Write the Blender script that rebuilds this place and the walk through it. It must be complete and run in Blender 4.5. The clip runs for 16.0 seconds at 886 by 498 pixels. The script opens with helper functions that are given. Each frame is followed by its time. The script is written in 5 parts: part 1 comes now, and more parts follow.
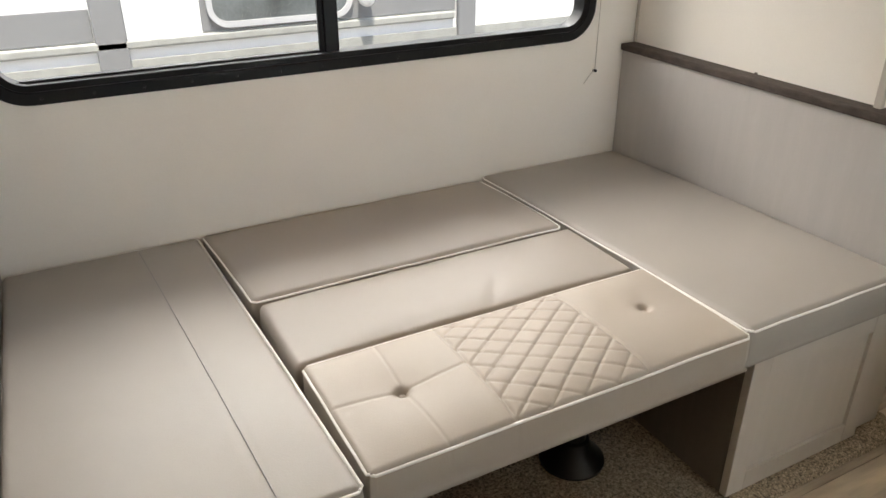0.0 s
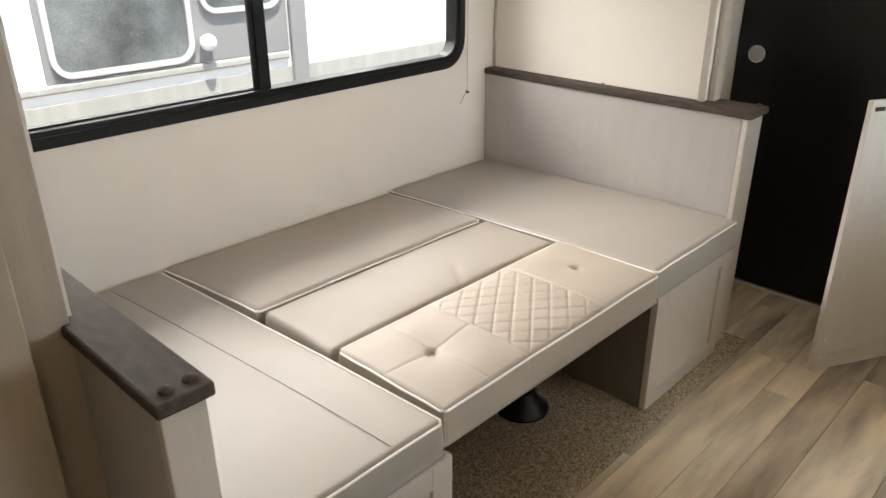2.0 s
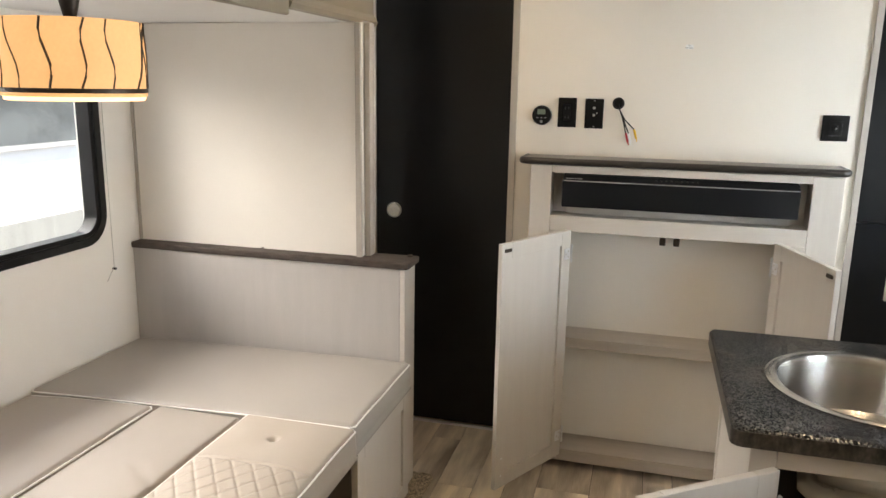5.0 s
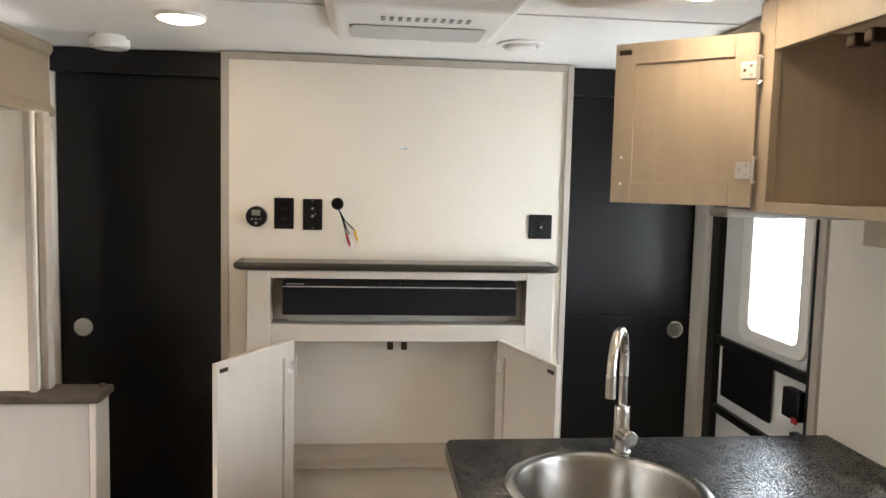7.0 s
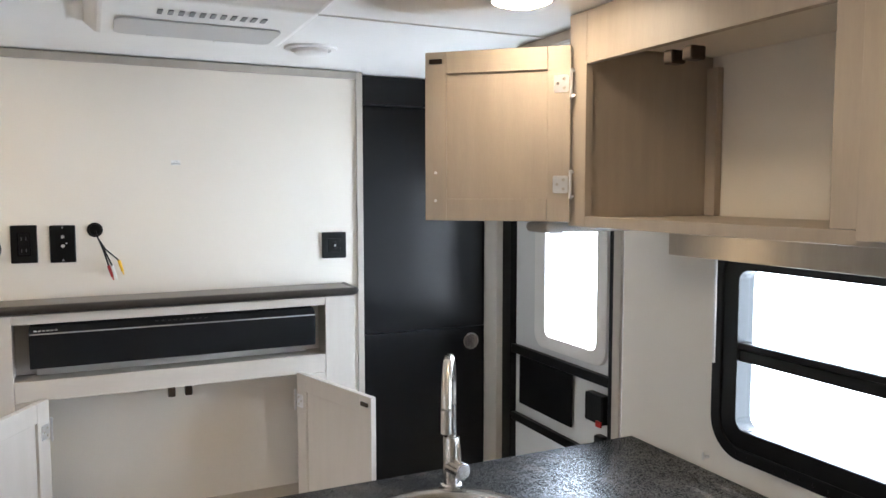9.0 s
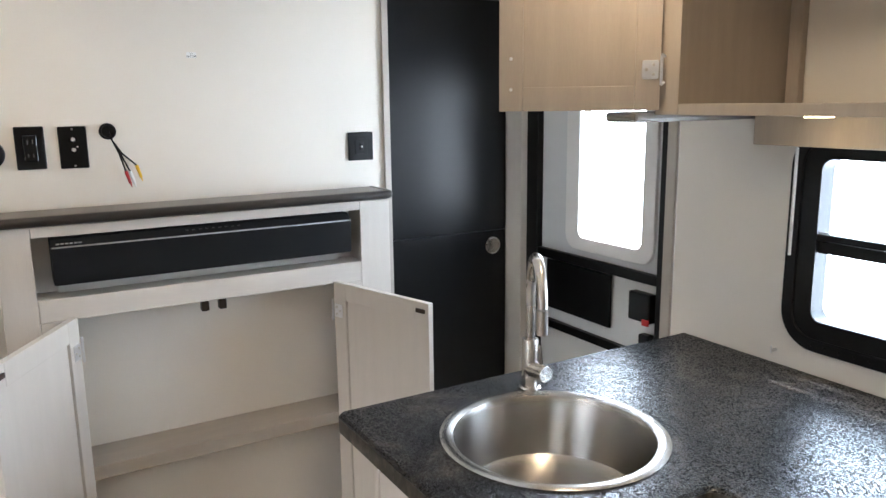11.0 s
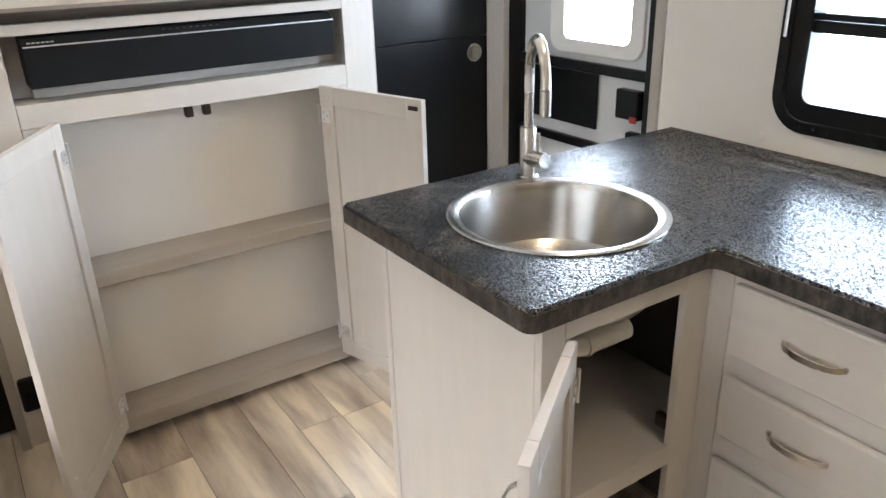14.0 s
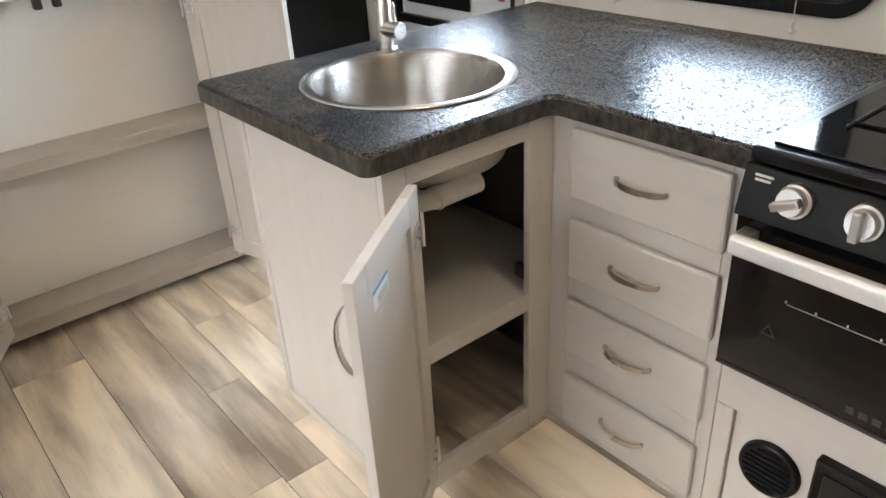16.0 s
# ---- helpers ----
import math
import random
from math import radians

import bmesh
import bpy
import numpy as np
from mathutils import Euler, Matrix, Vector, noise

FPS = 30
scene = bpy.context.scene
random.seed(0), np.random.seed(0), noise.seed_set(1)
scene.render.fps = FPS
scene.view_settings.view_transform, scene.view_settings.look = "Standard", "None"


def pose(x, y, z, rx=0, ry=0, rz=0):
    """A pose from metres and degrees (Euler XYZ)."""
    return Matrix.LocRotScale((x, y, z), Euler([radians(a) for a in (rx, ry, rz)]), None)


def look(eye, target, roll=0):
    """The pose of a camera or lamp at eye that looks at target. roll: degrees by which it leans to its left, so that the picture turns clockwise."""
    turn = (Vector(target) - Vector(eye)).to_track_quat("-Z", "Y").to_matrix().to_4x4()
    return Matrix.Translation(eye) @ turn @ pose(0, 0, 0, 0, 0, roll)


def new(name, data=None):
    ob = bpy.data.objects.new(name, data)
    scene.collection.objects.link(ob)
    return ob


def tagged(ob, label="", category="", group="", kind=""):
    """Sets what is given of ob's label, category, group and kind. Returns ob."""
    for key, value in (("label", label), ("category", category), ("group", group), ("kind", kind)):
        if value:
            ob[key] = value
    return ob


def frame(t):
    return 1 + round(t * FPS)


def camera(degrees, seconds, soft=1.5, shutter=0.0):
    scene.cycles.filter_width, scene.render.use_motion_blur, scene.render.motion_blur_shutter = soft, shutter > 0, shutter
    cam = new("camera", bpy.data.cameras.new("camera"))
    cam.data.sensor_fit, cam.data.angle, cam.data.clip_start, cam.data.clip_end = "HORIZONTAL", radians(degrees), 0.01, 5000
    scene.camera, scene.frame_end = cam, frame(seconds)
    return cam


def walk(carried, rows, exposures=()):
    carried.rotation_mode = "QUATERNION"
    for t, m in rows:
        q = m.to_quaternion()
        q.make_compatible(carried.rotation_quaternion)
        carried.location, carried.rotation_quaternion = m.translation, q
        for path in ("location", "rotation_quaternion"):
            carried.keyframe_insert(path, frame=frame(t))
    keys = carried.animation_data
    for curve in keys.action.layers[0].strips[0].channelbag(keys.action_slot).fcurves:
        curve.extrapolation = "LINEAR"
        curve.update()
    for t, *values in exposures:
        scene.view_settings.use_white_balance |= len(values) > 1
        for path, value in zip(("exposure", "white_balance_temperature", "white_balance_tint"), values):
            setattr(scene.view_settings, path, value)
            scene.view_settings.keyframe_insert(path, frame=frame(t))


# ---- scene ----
cam = camera(61.2, 16.0)
PATH = [
    (0, (0.038, 0.103, 1.452), (0.874, 1.68, 0.549), -0.1),
    (0.5, (-0.152, 0.133, 1.464), (0.822, 1.637, 0.576), 0.5),
    (1, (-0.328, 0.145, 1.472), (0.768, 1.572, 0.599), 0.3),
    (1.5, (-0.453, 0.119, 1.485), (0.757, 1.466, 0.635), 0.1),
    (2, (-0.563, 0.104, 1.502), (0.755, 1.366, 0.682), -0.1),
    (2.5, (-0.637, 0.117, 1.509), (0.794, 1.283, 0.739), -0.1),
    (3, (-0.682, 0.117, 1.514), (0.861, 1.176, 0.809), 0.0),
    (3.5, (-0.702, 0.123, 1.527), (0.944, 1.064, 0.89), 0.3),
    (3.7, (-0.699, 0.127, 1.53), (0.987, 1.016, 0.923), 0.3),
    (5.8, (-0.519, 0.282, 1.532), (1.44, 0.526, 1.21), 1.3),
    (6, (-0.497, 0.281, 1.534), (1.474, 0.454, 1.239), 1.3),
    (6.5, (-0.457, 0.274, 1.542), (1.529, 0.259, 1.31), 1.5),
    (7, (-0.4, 0.259, 1.555), (1.581, 0.05, 1.381), 1.4),
    (7.5, (-0.335, 0.265, 1.575), (1.619, -0.142, 1.447), 1.4),
    (8, (-0.277, 0.297, 1.588), (1.63, -0.299, 1.493), 1.3),
    (8.2, (-0.26, 0.306, 1.592), (1.625, -0.358, 1.504), 1.2),
    (10.3, (0.035, 0.54, 1.561), (1.744, -0.461, 1.282), -0.3),
    (10.5, (0.061, 0.57, 1.552), (1.764, -0.434, 1.246), -0.4),
    (11, (0.1, 0.62, 1.539), (1.796, -0.368, 1.155), -0.7),
    (11.5, (0.138, 0.679, 1.52), (1.819, -0.301, 1.057), -0.8),
    (12, (0.175, 0.717, 1.52), (1.837, -0.251, 0.97), -1.2),
    (12.5, (0.226, 0.729, 1.498), (1.861, -0.235, 0.868), -1.4),
    (13, (0.218, 0.73, 1.467), (1.825, -0.237, 0.773), -1.7),
    (13.5, (0.177, 0.741, 1.447), (1.749, -0.244, 0.699), -1.6),
    (14, (0.124, 0.722, 1.418), (1.664, -0.287, 0.636), -1.7),
    (14.5, (0.073, 0.706, 1.392), (1.571, -0.333, 0.57), -1.8),
    (15, (0.019, 0.69, 1.358), (1.473, -0.377, 0.494), -2.3),
    (15.5, (-0.02, 0.676, 1.327), (1.389, -0.409, 0.413), -2.8),
    (16, (-0.05, 0.658, 1.305), (1.321, -0.437, 0.345), -3.3),
]
walk(cam, [(t, look(eye, target, roll)) for t, eye, target, roll in PATH], [(0, 1.06, 6800, 10), (1.5, 1.33, 6800, 10), (3.5, 1.42, 6800, 10), (6, 1.5, 7000, 12), (7, 1.5, 7000, 12), (7.5, 1.52, 6350, 12), (8, 1.55, 6200, 12), (10.5, 1.55, 6150, 12), (12.5, 1.74, 6200, 12), (16, 2.05, 6200, 11)])

# ---- world, sun, window light ----
world = bpy.data.worlds.new("world")
scene.world = world
world.use_nodes = True
wn = world.node_tree.nodes
sky = wn.new("ShaderNodeTexSky")
sky.sky_type, sky.sun_disc = "NISHITA", False
sky.sun_elevation, sky.sun_rotation = radians(71), radians(190)
world.node_tree.links.new(sky.outputs[0], wn["Background"].inputs[0])
wn["Background"].inputs[1].default_value = 0.15
sun = new("sun", bpy.data.lights.new("sun", "SUN"))
sun.data.energy, sun.data.angle, sun.data.color = 5.0, radians(0.6), (1.0, 0.96, 0.9)
sun.matrix_world = look((-0.6, -3.4, 10.0), (0, 0, 0))


def window_light(name, x, y, z, w, h, power, facing, col=(0.9, 0.95, 1.0)):
    ob = new(name, bpy.data.lights.new(name, "AREA"))
    ob.data.shape, ob.data.size, ob.data.size_y = "RECTANGLE", w, h
    ob.data.energy, ob.data.color = power, col
    ob.matrix_world = look((x, y, z), (x, y + facing, z))
    return ob


window_light("sky_light_kitchen", 0.96, -1.27, 1.19, 0.9, 0.75, 12, 1, (0.74, 0.87, 1.0))
sl = new("sky_light_slide", bpy.data.lights.new("sky_light_slide", "AREA"))
sl.data.shape, sl.data.size, sl.data.size_y, sl.data.energy, sl.data.color = "RECTANGLE", 4.6, 1.3, 80, (1.0, 0.97, 0.94)
sl.matrix_world = look((0.8, 3.95, 2.62), (0.85, 0.2, 0.9))
window_light("sky_light_entry", 1.97, -1.27, 1.33, 0.55, 0.75, 8, 1, (0.8, 0.9, 1.0))

# ---- materials ----


def mat(name, base, rough=0.5, metal=0.0, var=0.12, scale=6.0, grain=None, bump=0.05, bscale=120.0, spec=0.5, coat=0.0, rvar=0.08, per_object=0.0):
    """A procedural surface: base colour with large and fine variation, and fine relief."""
    m = bpy.data.materials.new(name)
    m.use_nodes = True
    t = m.node_tree
    n, l = t.nodes, t.links
    p = n["Principled BSDF"]
    p.inputs["Metallic"].default_value = metal
    p.inputs["Specular IOR Level"].default_value = spec
    p.inputs["Coat Weight"].default_value = coat
    tc = n.new("ShaderNodeTexCoord")
    mp = n.new("ShaderNodeMapping")
    l.new(tc.outputs["Object"], mp.inputs[0])
    if grain:
        mp.inputs["Scale"].default_value = grain
    big = n.new("ShaderNodeTexNoise")
    big.inputs["Scale"].default_value, big.inputs["Detail"].default_value = scale, 6
    l.new(mp.outputs[0], big.inputs["Vector"])
    fine = n.new("ShaderNodeTexNoise")
    fine.inputs["Scale"].default_value, fine.inputs["Detail"].default_value = bscale, 4
    l.new(mp.outputs[0], fine.inputs["Vector"])
    ramp = n.new("ShaderNodeMapRange")
    ramp.inputs[1].default_value, ramp.inputs[2].default_value = 0.3, 0.7
    ramp.inputs[3].default_value, ramp.inputs[4].default_value = 1 - var, 1 + var
    l.new(big.outputs[0], ramp.inputs[0])
    r2 = n.new("ShaderNodeMapRange")
    r2.inputs[1].default_value, r2.inputs[2].default_value = 0.3, 0.7
    r2.inputs[3].default_value, r2.inputs[4].default_value = 1 - var * 0.4, 1 + var * 0.4
    l.new(fine.outputs[0], r2.inputs[0])
    mul = n.new("ShaderNodeMath")
    mul.operation = "MULTIPLY"
    l.new(ramp.outputs[0], mul.inputs[0])
    l.new(r2.outputs[0], mul.inputs[1])
    last = mul.outputs[0]
    if per_object:
        oi = n.new("ShaderNodeObjectInfo")
        r3 = n.new("ShaderNodeMapRange")
        r3.inputs[3].default_value, r3.inputs[4].default_value = 1 - per_object, 1 + per_object
        l.new(oi.outputs["Random"], r3.inputs[0])
        m2 = n.new("ShaderNodeMath")
        m2.operation = "MULTIPLY"
        l.new(last, m2.inputs[0])
        l.new(r3.outputs[0], m2.inputs[1])
        last = m2.outputs[0]
        add = n.new("ShaderNodeVectorMath")
        add.operation = "ADD"
        sc = n.new("ShaderNodeVectorMath")
        sc.operation = "SCALE"
        sc.inputs[0].default_value = (37.0, 19.0, 5.0)
        l.new(oi.outputs["Random"], sc.inputs["Scale"])
        l.new(mp.outputs[0], add.inputs[0])
        l.new(sc.outputs[0], add.inputs[1])
        l.new(add.outputs[0], big.inputs["Vector"])
        l.new(add.outputs[0], fine.inputs["Vector"])
    vm = n.new("ShaderNodeVectorMath")
    vm.operation = "SCALE"
    vm.inputs[0].default_value = base
    l.new(last, vm.inputs["Scale"])
    l.new(vm.outputs[0], p.inputs["Base Color"])
    rr = n.new("ShaderNodeMapRange")
    rr.inputs[3].default_value, rr.inputs[4].default_value = max(0.02, rough - rvar), min(1.0, rough + rvar)
    l.new(big.outputs[0], rr.inputs[0])
    l.new(rr.outputs[0], p.inputs["Roughness"])
    if bump:
        b = n.new("ShaderNodeBump")
        b.inputs["Strength"].default_value, b.inputs["Distance"].default_value = bump, 0.002
        l.new(fine.outputs[0], b.inputs["Height"])
        l.new(b.outputs[0], p.inputs["Normal"])
    return m


def glow(name, col, strength):
    m = bpy.data.materials.new(name)
    m.use_nodes = True
    p = m.node_tree.nodes["Principled BSDF"]
    p.inputs["Base Color"].default_value = (*col, 1)
    p.inputs["Emission Color"].default_value = (*col, 1)
    p.inputs["Emission Strength"].default_value = strength
    return m


WALL = mat("wallboard", (0.78, 0.74, 0.675), 0.55, var=0.03, scale=2.5, bump=0.12, bscale=240)
TVWALL = mat("wallboard_tv", (0.76, 0.71, 0.63), 0.5, var=0.025, scale=2.5, bump=0.1, bscale=240)
CEIL = mat("ceiling_board", (0.80, 0.79, 0.77), 0.6, var=0.03, scale=3, bump=0.3, bscale=160)
GREIGE = mat("greige_wood_laminate", (0.56, 0.52, 0.47), 0.42, var=0.03, scale=5, grain=(6, 6, 0.7), bump=0.12, bscale=60)
GREIGE_H = mat("greige_wood_laminate_level", (0.56, 0.52, 0.47), 0.42, var=0.025, scale=5, grain=(0.8, 0.8, 7), bump=0.12, bscale=60)
TAN = mat("tan_wood_laminate", (0.40, 0.34, 0.275), 0.42, var=0.06, scale=5, grain=(6, 6, 0.7), bump=0.12, bscale=60)
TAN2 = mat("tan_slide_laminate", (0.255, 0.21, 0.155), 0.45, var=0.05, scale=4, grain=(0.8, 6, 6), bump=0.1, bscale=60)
TRIM = mat("taupe_trim", (0.42, 0.38, 0.33), 0.45, var=0.06, scale=4, grain=(5, 5, 0.6))
SHELFWOOD = mat("taupe_shelf_laminate", (0.40, 0.355, 0.305), 0.45, var=0.06, scale=5, grain=(6, 0.8, 6), bump=0.1, bscale=60)
PANELGREY = mat("grey_panel_laminate", (0.43, 0.41, 0.39), 0.45, var=0.03, scale=5, grain=(5, 5, 0.6), bump=0.12, bscale=60)
TAUPE = mat("dark_taupe_board", (0.17, 0.145, 0.12), 0.5, var=0.08, grain=(6, 6, 0.7))
# dark board colour, also put inside the sink cabinet as painted shade
DARKIN = mat("dark_board_and_shade", (0.055, 0.047, 0.042), 0.6, var=0.1)
BLACKDOOR = mat("black_door_laminate", (0.004, 0.004, 0.005), 0.32, var=0.15, scale=3, bump=0.06, bscale=300, rvar=0.04, spec=0.32)
BLACK = mat("black_plastic", (0.0035, 0.0035, 0.004), 0.34, var=0.15, bump=0.05, spec=0.28)
GLOSSBLACK = mat("gloss_black_glass", (0.005, 0.005, 0.006), 0.09, var=0.1, bump=0.0, rvar=0.03, spec=0.35)
CLOTHBLACK = mat("black_speaker_cloth", (0.006, 0.0065, 0.008), 0.7, var=0.1, bump=0.3, bscale=700, spec=0.2)
CAPMAT = mat("charcoal_wood_cap", (0.075, 0.060, 0.052), 0.72, var=0.28, scale=22, grain=(3, 1, 3), bump=0.3, bscale=160, spec=0.2)
EDGE = mat("espresso_nosing", (0.022, 0.018, 0.016), 0.33, var=0.2, grain=(6, 1, 6))
SHELFTOP = mat("grey_shelf_laminate", (0.17, 0.15, 0.135), 0.38, var=0.12, grain=(6, 1, 6))
VINYL = mat("greige_vinyl", (0.345, 0.32, 0.287), 0.48, var=0.04, scale=4, bump=0.22, bscale=420, rvar=0.05)
VINYL2 = mat("taupe_vinyl", (0.35, 0.316, 0.278), 0.48, var=0.04, scale=4, bump=0.22, bscale=420, rvar=0.05)
QUILT = mat("beige_vinyl", (0.385, 0.34, 0.287), 0.5, var=0.04, scale=4, bump=0.22, bscale=420, rvar=0.05)
PIPING = mat("white_piping", (0.85, 0.83, 0.79), 0.45, var=0.03)
STEEL = mat("brushed_stainless", (0.45, 0.425, 0.39), 0.26, metal=1.0, var=0.03, scale=5, bump=0.0, bscale=300, rvar=0.03)
tg = STEEL.node_tree.nodes.new("ShaderNodeTangent")
tg.direction_type, tg.axis = "RADIAL", "Z"
STEEL.node_tree.links.new(tg.outputs[0], STEEL.node_tree.nodes["Principled BSDF"].inputs["Tangent"])
STEEL.node_tree.nodes["Principled BSDF"].inputs["Anisotropic"].default_value = 0.8
STEEL.node_tree.nodes["Principled BSDF"].inputs["Anisotropic Rotation"].default_value = 0.25
NICKEL = mat("brushed_nickel", (0.60, 0.565, 0.52), 0.28, metal=1.0, var=0.05, bump=0.03)
ALU = mat("satin_aluminium", (0.75, 0.75, 0.76), 0.35, metal=0.9, var=0.04, bump=0.03)
HANDLE = mat("bright_aluminium", (0.80, 0.80, 0.79), 0.42, metal=0.35, var=0.03, bump=0.02)
BRONZE = mat("dark_bronze", (0.06, 0.045, 0.035), 0.35, metal=0.8, var=0.2)
WHITEP = mat("white_plastic", (0.75, 0.74, 0.72), 0.4, var=0.03, bump=0.02)
CREAMP = mat("cream_plastic", (0.66, 0.63, 0.57), 0.4, var=0.04, bump=0.02)
GREYP = mat("grey_lens", (0.42, 0.42, 0.42), 0.3, var=0.04, bump=0.02)
DOORSKIN = mat("pale_grey_door_skin", (0.60, 0.61, 0.61), 0.45, var=0.04, scale=3, bump=0.2, bscale=300)
CARPET = mat("speckled_carpet", (0.33, 0.275, 0.205), 0.95, var=0.62, scale=130, bump=1.0, bscale=260, spec=0.1)
RED = mat("red_plastic", (0.45, 0.02, 0.02), 0.4, var=0.05)
YELLOW = mat("yellow_plastic", (0.75, 0.45, 0.01), 0.4, var=0.05)
BLUE = mat("blue_print", (0.10, 0.30, 0.58), 0.5, var=0.03)
PAPER = mat("white_paper", (0.78, 0.78, 0.76), 0.6, var=0.03)
FAINT = mat("faint_ink", (0.045, 0.043, 0.04), 0.5, var=0.03)
GREYINK = mat("grey_ink", (0.25, 0.25, 0.25), 0.6, var=0.03)
LCD = mat("lcd_screen", (0.16, 0.20, 0.15), 0.3, var=0.05)
GEL = mat("white_trailer_skin", (0.80, 0.80, 0.79), 0.4, var=0.03, scale=1.5, bump=0.02)
GELGREY = mat("grey_trailer_skin", (0.20, 0.20, 0.20), 0.4, var=0.05, scale=1.5, bump=0.02)
BAND = mat("weathered_skirt", (0.30, 0.30, 0.275), 0.5, var=0.12, scale=4, grain=(3, 3, 0.5), bump=0.02)
DARKGLASS = mat("tinted_glass", (0.10, 0.11, 0.11), 0.08, var=0.5, scale=3.0, bump=0.0)
GROUND = mat("asphalt", (0.22, 0.21, 0.20), 0.9, var=0.2, bscale=60)
LAMPON = glow("lamp_lens", (1.0, 0.80, 0.55), 24.0)


def glass_mat():
    m = bpy.data.materials.new("clear_glass")
    m.use_nodes = True
    p = m.node_tree.nodes["Principled BSDF"]
    p.inputs["Transmission Weight"].default_value = 1.0
    p.inputs["Roughness"].default_value = 0.0
    p.inputs["IOR"].default_value = 1.12
    p.inputs["Base Color"].default_value = (0.97, 0.985, 0.98, 1)
    return m


GLASS = glass_mat()


def counter_mat():
    """Dark clouded laminate: matt pebbles standing in a glossy ground, and smoky brown drifts."""
    m = bpy.data.materials.new("dark_stone_laminate")
    m.use_nodes = True
    t = m.node_tree
    n, l = t.nodes, t.links
    p = n["Principled BSDF"]
    tc = n.new("ShaderNodeTexCoord")
    cloud = n.new("ShaderNodeTexNoise")
    cloud.inputs["Scale"].default_value, cloud.inputs["Detail"].default_value, cloud.inputs["Distortion"].default_value = 5.5, 6, 2.4
    l.new(tc.outputs["Object"], cloud.inputs["Vector"])
    ramp = n.new("ShaderNodeValToRGB")
    e = ramp.color_ramp.elements
    e[0].position, e[0].color = 0.36, (0.006, 0.006, 0.0065, 1)
    e[1].position, e[1].color = 0.72, (0.060, 0.051, 0.042, 1)
    mid = e.new(0.55)
    mid.color = (0.016, 0.015, 0.0145, 1)
    l.new(cloud.outputs[0], ramp.inputs[0])
    l.new(ramp.outputs[0], p.inputs["Base Color"])
    peb = n.new("ShaderNodeTexNoise")
    peb.inputs["Scale"].default_value, peb.inputs["Detail"].default_value, peb.inputs["Distortion"].default_value = 270, 1.2, 0.6
    l.new(tc.outputs["Object"], peb.inputs["Vector"])
    edge = n.new("ShaderNodeMapRange")
    edge.inputs[1].default_value, edge.inputs[2].default_value = 0.46, 0.555
    l.new(peb.outputs[0], edge.inputs[0])
    rough = n.new("ShaderNodeMapRange")
    rough.inputs[3].default_value, rough.inputs[4].default_value = 0.55, 0.23
    l.new(edge.outputs[0], rough.inputs[0])
    l.new(rough.outputs[0], p.inputs["Roughness"])
    gloss = n.new("ShaderNodeMapRange")
    gloss.inputs[3].default_value, gloss.inputs[4].default_value = 0.04, 0.95
    l.new(edge.outputs[0], gloss.inputs[0])
    l.new(gloss.outputs[0], p.inputs["Specular IOR Level"])
    bump = n.new("ShaderNodeBump")
    p.inputs["IOR"].default_value = 1.62
    bump.inputs["Strength"].default_value, bump.inputs["Distance"].default_value = 0.6, 0.0008
    l.new(peb.outputs[0], bump.inputs["Height"])
    l.new(bump.outputs[0], p.inputs["Normal"])
    return m


COUNTER = counter_mat()
EDGEBAND = mat("marbled_edge_laminate", (0.045, 0.039, 0.032), 0.4, var=1.0, scale=42, grain=(1, 1, 0.6), bump=0.15, bscale=150)


